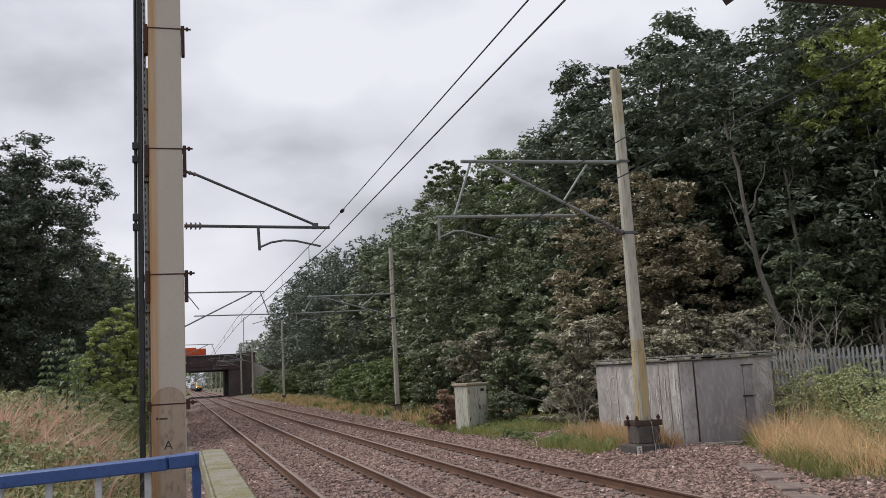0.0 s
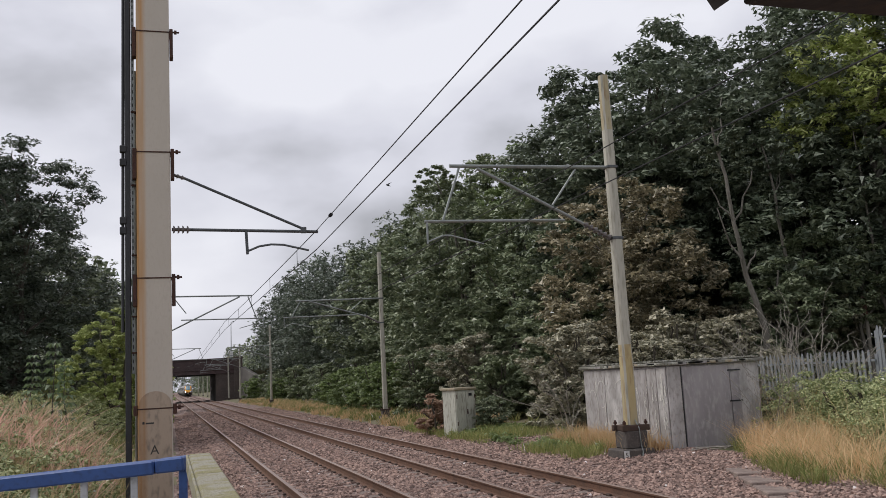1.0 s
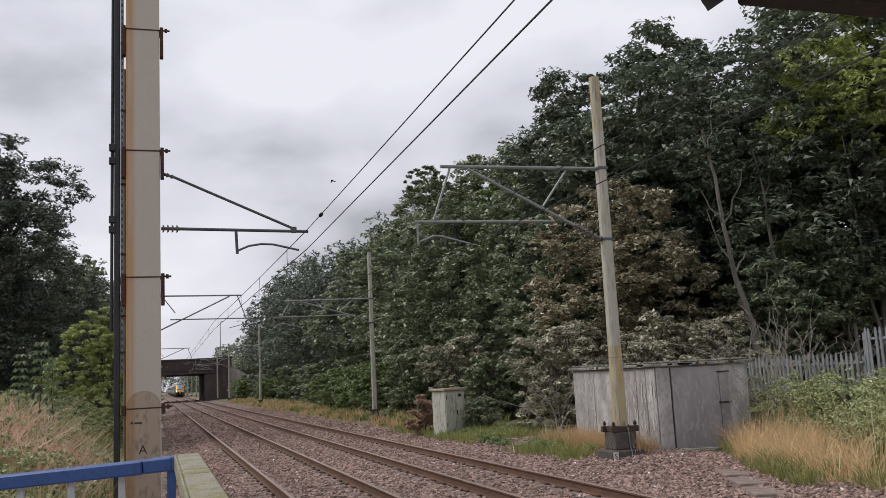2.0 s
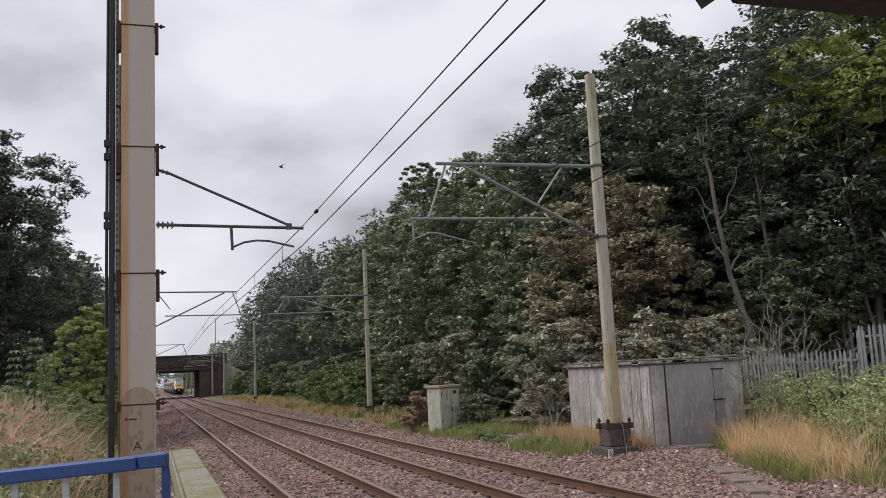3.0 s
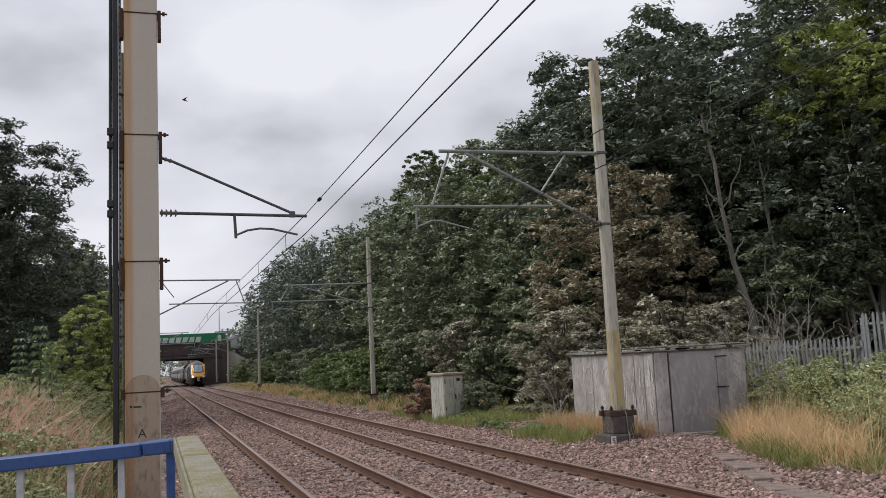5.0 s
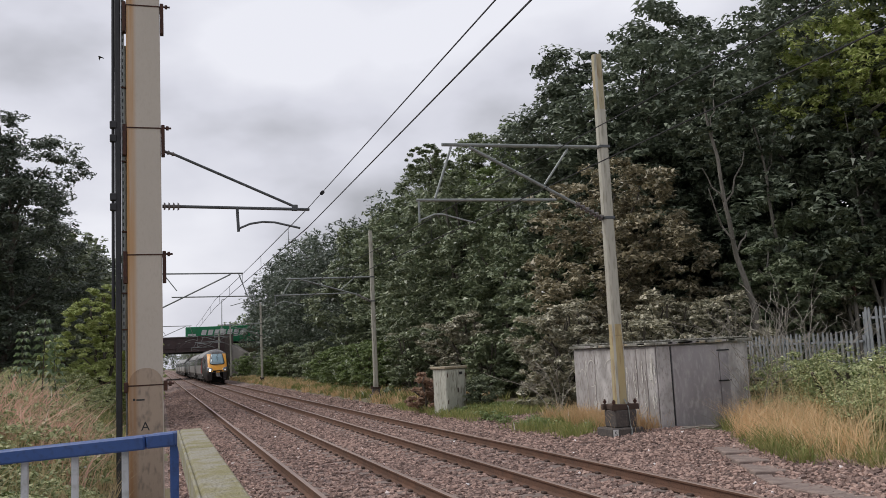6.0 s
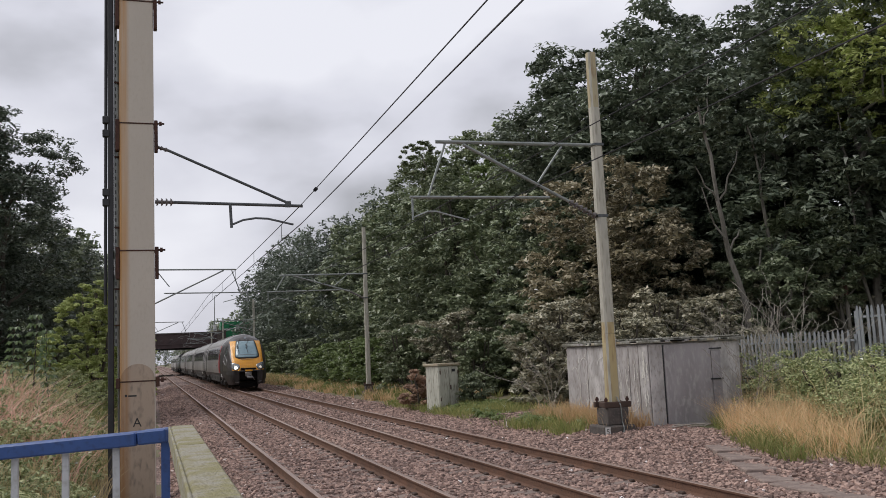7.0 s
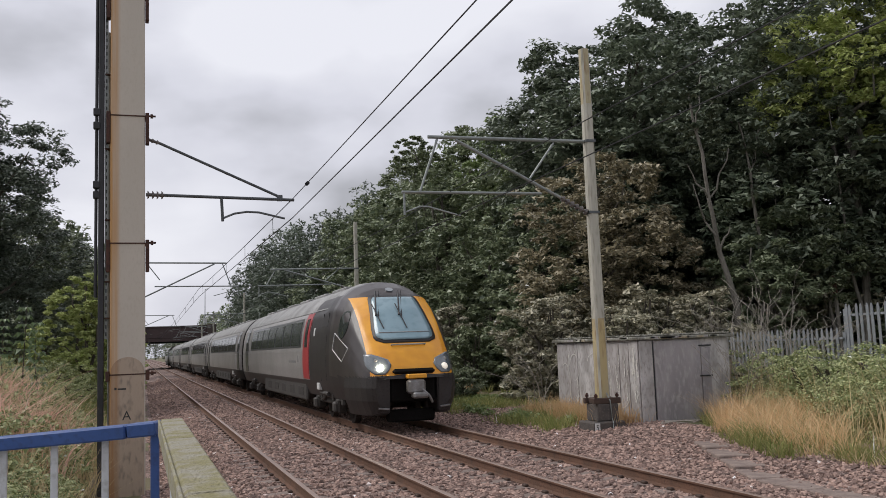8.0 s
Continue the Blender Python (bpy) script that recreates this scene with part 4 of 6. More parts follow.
make_fence((14.7, 21.2, 0), (14.7, 15.95, 0), 1.92, 1.8, 2, "weathered grey steel palisade fence in undergrowth", 1)
make_fence((14.72, 15.9, 0), (14.9, 10.6, 0), 2.42, 2.3, 2, "taller bluish-grey steel palisade fence panel", 2)
p = thing("marker_post", "leaning rusty red-topped post in the undergrowth", "post")
part("post", T1((22.0, 24.0, 0.9), (21.95, 24.0, 3.1), 0.07, 8, 0.06), M_BARKL, p)
part("top", T1((21.95, 24.0, 3.1), (21.93, 24.0, 3.7), 0.07, 8, 0.06), M_RUST, p, "reddish top")


def make_sticks():
    rs = random.Random(8)
    for k in range(9):
        x, y, a, ln = rs.uniform(10.0, 11.6), rs.uniform(15.7, 16.5), rs.uniform(-0.5, 1.4), rs.uniform(0.5, 1.3)
        z = ground_z(x, y) + 0.05
        st = thing("fallen_stick", "dry grey fallen stick on the ballast", "stick", "fallen sticks", Matrix.Translation((x, y, z)) @ Matrix.Rotation(a, 4, "Z"))
        bm, p = B(), Vector((0, 0, 0))
        for i in range(4):
            q = p + Vector((ln / 4, rs.uniform(-0.05, 0.05), rs.uniform(-0.01, 0.02)))
            tube(bm, p, q, 0.014 - 0.0025 * i, 5, 0.0115 - 0.0025 * i)
            p = q
        part("branch", bm, M_DEADW, st)


make_sticks()


# ---- the train ----
M_TDARK = mat("train_dark_grey", (0.030, 0.026, 0.0255), (0.040, 0.035, 0.033), 0.45, scale=1.5, fine=20, bump=0.02, c3=(0.02, 0.018, 0.018), spec=0.35)
M_TSILV = mat("train_silver", (0.34, 0.32, 0.312), (0.27, 0.255, 0.245), 0.38, 0.1, scale=1.2, fine=20, bump=0.02, c3=(0.20, 0.19, 0.185))
M_TSKIRT = mat("train_skirt", (0.05, 0.045, 0.041), (0.035, 0.032, 0.03), 0.7, scale=2, fine=20, bump=0.05, c3=(0.07, 0.06, 0.05))
M_TBAND = mat("train_window_band", (0.075, 0.075, 0.078), (0.06, 0.06, 0.062), 0.3, scale=1.5, fine=20, bump=0.02, coat=0.3)
M_TROOF = mat("train_roof", (0.34, 0.335, 0.33), (0.20, 0.195, 0.19), 0.6, scale=1.0, fine=12, bump=0.08, c3=(0.18, 0.175, 0.165))
M_TYEL = mat("train_yellow", (0.80, 0.36, 0.022), (0.76, 0.34, 0.022), 0.35, scale=1.5, fine=15, bump=0.02, c3=(0.66, 0.29, 0.025), coat=0.3)
M_TRED = mat("train_door_red", (0.42, 0.045, 0.05), (0.36, 0.04, 0.045), 0.4, scale=2, fine=20, bump=0.02)
M_TGLASS = mat("train_window_glass", (0.030, 0.036, 0.034), (0.05, 0.057, 0.050), 0.14, scale=0.7, fine=5, bump=0, spec=0.35)
# the reflected sky is put into this pale blue base colour
M_TSCREEN = mat("train_windscreen", (0.20, 0.31, 0.36), (0.26, 0.37, 0.42), 0.22, 0.0, scale=1.0, fine=5, bump=0, spec=0.5, coat=0.35, c3=(0.17, 0.27, 0.31))
M_TUNDER = mat("train_underframe", (0.022, 0.019, 0.0175), (0.032, 0.027, 0.023), 0.9, scale=4, fine=25, bump=0.3, c3=(0.055, 0.045, 0.036))
M_TMETAL = mat("coupler_steel", (0.30, 0.30, 0.30), (0.18, 0.17, 0.165), 0.5, 0.6, scale=8, fine=40, bump=0.2)
M_TLINE = mat("thin_white_line", (0.62, 0.62, 0.62), rough=0.5, bump=0)
M_LAMP = mat("lit_headlamp", (1.0, 0.88, 0.66), (1.0, 0.88, 0.66), 0.3, bump=0, emit=90.0)
# near-black for the plough and hood, and for the shade in the coupler opening
M_TVOID = mat("plough_and_void_shade", (0.007, 0.0065, 0.006), (0.01, 0.009, 0.009), 0.95, scale=5, fine=30, bump=0.1, spec=0.1)
M_LAMPDIM = mat("dim_headlamp", (1.0, 0.93, 0.80), (1.0, 0.93, 0.80), 0.3, bump=0, emit=0.35)
M_LENS = mat("headlamp_lens", (0.13, 0.15, 0.165), (0.10, 0.115, 0.13), 0.08, bump=0, spec=0.9, coat=1.0)

SEC = [(0.0, 1.0), (0.26, 0.992), (0.51, 0.955), (0.75, 0.885), (0.88, 0.785), (0.96, 0.61), (0.996, 0.40), (1.0, 0.253), (0.975, 0.12), (0.88, 0.0)]
ROOF = [(0.0, 0.99), (0.26, 0.975), (0.51, 0.925), (0.75, 0.825), (0.88, 0.725), (0.955, 0.58), (0.996, 0.40), (1.0, 0.253), (0.975, 0.12), (0.88, 0.0)]
SEC_X, SEC_Z = [a for a, _ in SEC], [b for _, b in SEC]


def ring(n=40, k=0.0):
    """The body's outline as (x, z) from 0 to 1, from one sill over the roof to the other."""
    t = np.linspace(0, 1, len(SEC))
    s = np.linspace(0, 1, n // 2 + 1)
    sx, sz = np.interp(s, t, SEC_X), (1 - k) * np.interp(s, t, SEC_Z) + k * np.interp(s, t, [b for _, b in ROOF])
    left = [(-a, b) for a, b in zip(sx[::-1], sz[::-1])]
    return left + [(a, b) for a, b in zip(sx[1:], sz[1:])]


Z0, ZT, HW = 0.62, 3.61, 1.365
NY = [0.0, 0.10, 0.30, 0.50, 0.85, 1.25, 1.65, 2.1, 2.7, 3.6]
NZ = [1.15, 1.45, 1.76, 1.99, 2.37, 2.77, 3.09, 3.34, 3.53, 3.61]
NW = [0.84, 0.94, 1.05, 1.11, 1.18, 1.24, 1.28, 1.315, 1.345, 1.365]


def nose(y):
    return float(np.interp(y, NY, NZ)), float(np.interp(y, NY, NW))


def rounding(y):
    """How far the nose's section has passed into the coach's rounder one."""
    return max(0.0, min(1.0, (y - 2.2) / 2.2))


def half_width(z, y=9.0):
    zt, w = nose(y)
    s = (z - Z0) / (zt - Z0)
    k = rounding(y)
    sz = [(1 - k) * b + k * d for (_, b), (_, d) in zip(SEC, ROOF)]
    return w * float(np.interp(s, sz[::-1], SEC_X[::-1]))


def surf(x, z):
    """How far back the nose's skin lies at (x, z)."""
    lo, hi = 0.0, 3.6
    for _ in range(26):
        y = (lo + hi) / 2
        zt, w = nose(y)
        inside = abs(x) < w and z < Z0 + (zt - Z0) * float(np.interp(abs(x) / w, SEC_X[:8], SEC_Z[:8]))
        if inside:
            hi = y
        else:
            lo = y
    return (lo + hi) / 2


def body_faces(bm, rows, paint):
    for a, b in zip(rows[:-1], rows[1:]):
        for i in range(len(a) - 1):
            f = bm.faces.new((a[i], a[i + 1], b[i + 1], b[i]))
            f.smooth = True
            f.material_index = paint(f.calc_center_median())
    bm.faces.new(rows[0][::-1])
    bm.faces.new(rows[-1])


def coach_paint(c):
    if c.z > 2.90:
        return 3
    return 1 if c.z > 1.06 else 0


def nose_paint(c):
    if c.z > 1.2 and c.y < 3.0:
        return 4
    if c.y < 5.75:
        return 3 if c.z > 3.25 and c.y > 2.9 else 0
    return coach_paint(c)


def nose_material():
    """Dark grey nose paint with the yellow warning panel, edged by height and set-back."""
    m = bpy.data.materials.new("train_nose_paint")
    m.use_nodes = True
    nt = m.node_tree
    N, L = nt.nodes.new, nt.links.new
    b = nt.nodes["Principled BSDF"]
    b.inputs["Roughness"].default_value, b.inputs["Coat Weight"].default_value = 0.4, 0.15
    co, sp = N("ShaderNodeTexCoord"), N("ShaderNodeSeparateXYZ")
    L(co.outputs["Object"], sp.inputs[0])
    zr = N("ShaderNodeMapRange")
    zr.inputs["From Min"].default_value, zr.inputs["From Max"].default_value = NZ[0], NZ[-1]
    L(sp.outputs[2], zr.inputs["Value"])
    cr = N("ShaderNodeValToRGB")
    el = cr.color_ramp.elements
    for i, (z, y) in enumerate(zip(NZ, NY)):
        p = (z - NZ[0]) / (NZ[-1] - NZ[0])
        e = el[0] if i == 0 else el[1] if i == len(NZ) - 1 else el.new(p)
        v = (y + 0.12 + 0.05 * (z - 1.3)) / 5.0
        e.position, e.color = p, (v, v, v, 1)
    L(zr.outputs[0], cr.inputs[0])

    def op(kind, a, b2):
        n = N("ShaderNodeMath")
        n.operation = kind
        for s, v in zip(n.inputs, (a, b2)):
            if isinstance(v, float):
                s.default_value = v
            else:
                L(v, s)
        return n.outputs[0]
    front = op("LESS_THAN", op("DIVIDE", sp.outputs[1], 5.0), cr.outputs[0])
    lowz, topz = op("GREATER_THAN", sp.outputs[2], 1.215), op("LESS_THAN", sp.outputs[2], 3.10)
    near = op("LESS_THAN", op("ABSOLUTE", sp.outputs[0], 0.0), 0.97)
    mask = op("MULTIPLY", op("MULTIPLY", op("MULTIPLY", front, lowz), topz), near)
    n1 = N("ShaderNodeTexNoise")
    n1.inputs["Scale"].default_value, n1.inputs["Detail"].default_value = 2.5, 6.0
    L(co.outputs["Object"], n1.inputs["Vector"])
    cols = []
    for c1, c2 in (((0.036, 0.029, 0.028), (0.056, 0.046, 0.043)), ((0.70, 0.29, 0.018), (0.84, 0.38, 0.022))):
        r = N("ShaderNodeValToRGB")
        r.color_ramp.elements[0].color, r.color_ramp.elements[1].color = (*c1, 1), (*c2, 1)
        r.color_ramp.elements[0].position, r.color_ramp.elements[1].position = 0.3, 0.65
        L(n1.outputs[0], r.inputs[0])
        cols.append(r.outputs[0])
    mx = N("ShaderNodeMix")
    mx.data_type = "RGBA"
    L(mask, mx.inputs["Factor"])
    L(cols[0], mx.inputs["A"])
    L(cols[1], mx.inputs["B"])
    L(mx.outputs["Result"], b.inputs["Base Color"])
    return m


M_TNOSE = nose_material()


def body_mesh(y0, y1, front):
    bm = B()
    rn = 80 if front else 44
    if front:
        ys = list(np.linspace(0.0, 3.6, 110)) + list(np.linspace(3.7, 5.7, 7)) + list(np.linspace(5.76, y1, 12))
    else:
        ys = list(np.linspace(y0, y1, 6))
    rows = []
    for y in ys:
        zt, w = nose(y) if front else (ZT, HW)
        lift = max(0.0, min(1.0, (1.5 - y) / 0.4)) * 0.52 if front else 0.0
        rows.append([bm.verts.new((sx * w, y, max(Z0 + (zt - Z0) * sz, min(zt - 0.002, Z0 + lift)))) for sx, sz in ring(rn, rounding(y) if front else 1.0)])
    body_faces(bm, rows, nose_paint if front else coach_paint)
    bmesh.ops.recalc_face_normals(bm, faces=bm.faces)
    return mesh_of("coach_body", bm, (M_TDARK, M_TSILV, M_TBAND, M_TROOF, M_TNOSE))


def side_panel(y0, y1, z0, z1, out, s, n=9, thick=0.03, nosed=False):
    """A piece of the bodyside, curved with it and standing out by a little; s is the side."""
    bm = B()
    g = []
    for d in (out, out - thick):
        for y in (y0, y1):
            g.append([bm.verts.new((s * (half_width(z0 + (z1 - z0) * i / n, y if nosed else 9.0) + d), y, z0 + (z1 - z0) * i / n)) for i in range(n + 1)])
    for i in range(n):
        bm.faces.new((g[0][i], g[1][i], g[1][i + 1], g[0][i + 1]))
    for k in (0, n):
        bm.faces.new((g[0][k], g[1][k], g[3][k], g[2][k]))
    bm.faces.new(g[0] + g[2][::-1])
    bm.faces.new(g[1] + g[3][::-1])
    bmesh.ops.recalc_face_normals(bm, faces=bm.faces)
    return bm


def nose_patch(outline, out, material, name, parent, label="", sub=10):
    """A panel that follows the nose; outline gives, by height, the edges in x."""
    bm = B()
    zs = np.linspace(outline[0][0], outline[-1][0], sub * 2)
    rows = []
    for z in zs:
        xa = float(np.interp(z, [o[0] for o in outline], [o[1] for o in outline]))
        xb = float(np.interp(z, [o[0] for o in outline], [o[2] for o in outline]))
        rows.append([bm.verts.new((xa + (xb - xa) * i / sub, surf(xa + (xb - xa) * i / sub, z) - out, z + out * 0.4)) for i in range(sub + 1)])
    for a, b in zip(rows[:-1], rows[1:]):
        for i in range(sub):
            bm.faces.new((a[i], a[i + 1], b[i + 1], b[i])).smooth = True
    r = bmesh.ops.extrude_face_region(bm, geom=bm.faces[:])
    bmesh.ops.translate(bm, vec=(0, out + 0.03, -0.01), verts=[v for v in r["geom"] if isinstance(v, bmesh.types.BMVert)])
    bmesh.ops.recalc_face_normals(bm, faces=bm.faces)
    return part(name, bm, material, parent, label)


def bogie(parent, y):
    bm = B()
    for s in (-1, 1):
        box(bm, (s * 1.10 - 0.07, y - 1.75, 0.45), (s * 1.10 + 0.07, y + 1.75, 0.72), 0.04)
        for d in (-1.3, 1.3):
            box(bm, (s * 1.12 - 0.12, y + d - 0.2, 0.28), (s * 1.12 + 0.12, y + d + 0.2, 0.62), 0.04)
            tube(bm, (s * 1.10, y + d * 0.55, 0.5), (s * 1.10, y + d * 0.55, 0.95), 0.13, 10)
        tube(bm, (s * 1.2, y - 0.4, 0.8), (s * 1.2, y + 0.5, 0.55), 0.05, 8)
    box(bm, (-1.0, y - 0.3, 0.4), (1.0, y + 0.3, 0.85), 0.03)
    part("bogie_frame", bm, M_TUNDER, parent, "grimy bogie frame")
    for s in (-1, 1):
        for d in (-0.8, 0.8):
            sp = B()
            for k in range(6):
                tube(sp, (s * 1.16, y + d, 0.50 + k * 0.06), (s * 1.16, y + d, 0.535 + k * 0.06), 0.085, 10)
            part("spring", sp, M_TUNDER, parent, "dirty steel coil spring")
        part("damper", tube(T1((s * 1.27, y - 0.55, 0.72), (s * 1.27, y + 0.1, 0.72), 0.055, 10), (s * 1.27, y + 0.1, 0.72), (s * 1.27, y + 0.55, 0.72), 0.035, 8), M_TSKIRT, parent, "horizontal damper")
        part("axle_box", box(B1((s * 1.24 - 0.08, y - 1.45, 0.30), (s * 1.24 + 0.08, y - 1.12, 0.56), 0.04), (s * 1.24 - 0.08, y + 1.12, 0.30), (s * 1.24 + 0.08, y + 1.45, 0.56), 0.04), M_TSKIRT, parent, "grimy axle boxes")
    for d in (-1.3, 1.3):
        w = B()
        for s in (-1, 1):
            tube(w, (s * 0.69, y + d, 0.42), (s * 0.83, y + d, 0.42), 0.42, 24)
            tube(w, (s * 0.83, y + d, 0.42), (s * 0.86, y + d, 0.42), 0.30, 20)
        tube(w, (-0.7, y + d, 0.42), (0.7, y + d, 0.42), 0.09, 10)
        part("wheelset", w, M_TUNDER, parent, "grimy steel wheelset")


def coach_fit(c, ya, yb, lead, L):
    """Windows, doors, skirts and running gear of one coach between ya and yb."""
    doors = (6.25, L - 1.7) if lead else (1.7, L - 1.7)
    first, last = (7.3 if lead else 3.3), L - 3.2
    n = 7 if lead else 8
    w = (last - first) / n
    for s in (-1, 1):
        band = side_panel(first - 0.15, last + 0.15, 1.95, 2.80, 0.006, s)
        wb = part("window_band", band, M_TBAND, c, "dark glazing band")
        for i in range(n):
            a = first + i * w
            part("window", side_panel(a + 0.10, a + w - 0.10, 2.02, 2.72, 0.014, s), M_TGLASS, wb, "dark tinted window")
        for d in doors:
            dr = part("door", side_panel(d - 0.46, d + 0.46, 1.06, 2.90, 0.02, s), M_TRED if lead and d < 9 else M_TBAND, c, "red plug door" if lead and d < 9 else "dark grey plug door")
            part("door_window", side_panel(d - 0.20, d + 0.20, 1.95, 2.75, 0.028, s), M_TGLASS, dr)
        part("waist_line", side_panel(5.8 if lead else 0.3, L - 0.3, 1.80, 1.86, 0.005, s), M_TSILV, c, "pale waist stripe")
        for a, b in ((6.6, 15.8),):
            sk = part("skirt", B1((s * 1.24 - 0.06, a, 0.42), (s * 1.24 + 0.06, b, 0.98), 0.04), M_TSKIRT, c, "dirty silver skirt panel")
            for k in range(5):
                part("grille", B1((s * 1.302 - 0.006, a + 0.5 + k * 1.7, 0.56), (s * 1.302 + 0.006, a + 1.35 + k * 1.7, 0.80), 0.004), M_TUNDER, sk, "dark grille")
        if lead:
            for k, ln in enumerate((0.20, 0.12, 0.26, 0.16, 0.22, 0.14)):
                a = 8.0 + sum((0.20, 0.12, 0.26, 0.16, 0.22, 0.14)[:k]) + 0.05 * k
                part("side_mark", side_panel(a, a + ln, 1.50, 1.57, 0.006, s, 2), M_TROOF, c, "small pale bar of unreadable lettering")
            part("side_mark", side_panel(7.55, 7.72, 1.52, 1.72, 0.006, s, 3), M_TROOF, c, "small pale emblem")
        part("gutter", side_panel(4.0 if lead else 0.1, L - 0.1, 2.93, 2.96, 0.018, s), M_TROOF, c)
        part("jumper_box", B1((s * 1.30 - 0.05, 4.35, 0.80), (s * 1.30 + 0.05, 4.7, 0.98), 0.01), M_PLATE, c, "small white box")
    part("underframe", box(B1((-1.1, 2.0 if lead else 0.4, 0.7), (1.1, L - 0.4, 1.0), 0.03), (-0.95, 7.2, 0.3), (0.95, L - 7.2, 0.72), 0.05), M_TUNDER, c, "dark underframe")
    bogie(c, 4.0)
    bogie(c, L - 3.6)
    for k in range(6):
        part("roof_pod", B1((-0.42, 5.0 + k * 2.9, 3.48), (0.42, 6.9 + k * 2.9, 3.595), 0.03), M_TROOF, c, "grey roof equipment pod")


def make_nose_detail(c):
    nose_patch([(1.95, -0.55, 0.55), (1.98, -0.68, 0.68), (2.05, -0.755, 0.755), (2.28, -0.75, 0.75), (3.02, -0.62, 0.62), (3.14, -0.56, 0.56)], 0.012, M_TDARK, "windscreen_surround", c, "dark windscreen surround")
    ws = nose_patch([(2.02, -0.54, 0.54), (2.05, -0.64, 0.64), (2.12, -0.69, 0.69), (2.30, -0.68, 0.68), (3.00, -0.555, 0.555), (3.07, -0.49, 0.49)], 0.03, M_TSCREEN, "windscreen", c, "windscreen coloured pale blue for its sky reflection")
    part("dash_band", sweep(B(), [(x, surf(x, 2.20) - 0.046, 2.20) for x in np.linspace(-0.62, 0.62, 9)], 0.012, 6), M_TROOF, ws)
    for x0, x1 in ((-0.58, -0.38), (-0.03, 0.18)):
        p0, p1 = (x0, surf(x0, 2.62) - 0.08, 2.62), (x1, surf(x1, 3.22) - 0.08, 3.24)
        wp = part("wiper", sweep(B(), [p0, p1], 0.022, 6), M_BLACK, c, "black windscreen wiper")
        part("wiper_blade", sweep(B(), [(x0 - 0.02, surf(x0, 2.85) - 0.07, 2.9), (x0 + 0.1, surf(x0 + 0.1, 2.3) - 0.07, 2.3)], 0.014, 5), M_BLACK, wp)
        part("wiper_arm", sweep(B(), [(x0 + 0.06, surf(x0 + 0.06, 2.62) - 0.08, 2.60), (x1 + 0.07, surf(x1, 3.22) - 0.08, 3.24)], 0.016, 5), M_BLACK, wp)
    part("marker_light", T1((0, surf(0, 3.27) - 0.012, 3.292), (0, surf(0, 3.27) + 0.03, 3.216), 0.10, 16), M_LENS, c, "round marker light")
    part("grab_rail", sweep(B(), [(-0.40, surf(-0.4, 1.91) + 0.02, 1.89), (-0.40, surf(-0.4, 1.91) - 0.06, 1.91), (0.40, surf(0.4, 1.91) - 0.06, 1.91), (0.40, surf(0.4, 1.91) + 0.02, 1.89)], 0.018, 6), M_TROOF, c, "grey grab rail")
    for s in (-1, 1):
        a, b = (-1.10, -0.52) if s < 0 else (0.52, 1.10)
        o = [(1.24, -0.88, -0.66), (1.33, -0.99, -0.56), (1.45, -1.03, -0.50), (1.58, -1.04, -0.56), (1.70, -1.03, -0.88)]
        o = o if s < 0 else [(z, -y, -x) for z, x, y in o]
        h = nose_patch(o, 0.02, M_LENS, "headlight", c, "angular dark headlight cluster", 6)
        y = surf(s * 0.76, 1.38)
        bm = B()
        bmesh.ops.create_uvsphere(bm, u_segments=16, v_segments=10, radius=0.085, matrix=Matrix.Translation((s * 0.76, y - 0.0, 1.38)))
        part("lamp", bm, M_LAMP if s < 0 else M_LAMPDIM, h, "lit white headlamp" if s < 0 else "dimly lit lamp", smooth=True)
        bm = B()
        bmesh.ops.create_uvsphere(bm, u_segments=12, v_segments=8, radius=0.05, matrix=Matrix.Translation((s * 0.82, surf(s * 0.82, 1.55) + 0.01, 1.55)))
        part("side_lamp", bm, M_TROOF, h, smooth=True)
        # lower corner fairing, swept back with the nose
        bm = B()
        rows = []
        for y in (0.03, 0.12, 0.28, 0.5, 0.85, 1.2, 1.55):
            w = nose(y)[1] + 0.012
            k = min(1.0, y / 0.3)
            low = 0.40 - 0.08 * k
            inner = 0.56 if y < 0.6 else 0.80
            rows.append([bm.verts.new((s * x, y + dy, z)) for x, z, dy in ((inner, 1.21, 0), (w - 0.01, 1.21, 0), (w + 0.012, 0.95, 0), (w - 0.02, 0.66, 0.02), (w - 0.14, low, 0.06), (inner, low, 0.06))])
        for a, b in zip(rows[:-1], rows[1:]):
            for i in range(6):
                bm.faces.new((a[i], a[(i + 1) % 6], b[(i + 1) % 6], b[i]))
        bm.faces.new(rows[0])
        bm.faces.new(rows[-1][::-1])
        bmesh.ops.recalc_face_normals(bm, faces=bm.faces)
        bmesh.ops.bevel(bm, geom=[ed for ed in bm.edges if ed.calc_face_angle(0) > 0.9], offset=0.025, segments=2, affect="EDGES")
        part("corner_fairing", bm, M_TDARK, c, "dark corner fairing", smooth=False)
        part("footstep", sweep(B(), [(s * 0.84, 0.06, 0.50), (s * 0.60, 0.02, 0.48)], 0.022, 6), M_TMETAL, c)
        cw = B()
        rim = [(1.86 + 0.30 * math.cos(a), 2.44 + 0.34 * math.sin(a)) for a in np.linspace(0, 2 * math.pi, 17)[:-1]]
        mid = cw.verts.new((s * (half_width(2.44, 1.86) + 0.012), 1.86, 2.44))
        ring_v = [cw.verts.new((s * (half_width(z, y) + 0.012), y, z)) for y, z in rim]
        low_v = [cw.verts.new((v.co.x - s * 0.04, v.co.y, v.co.z)) for v in ring_v]
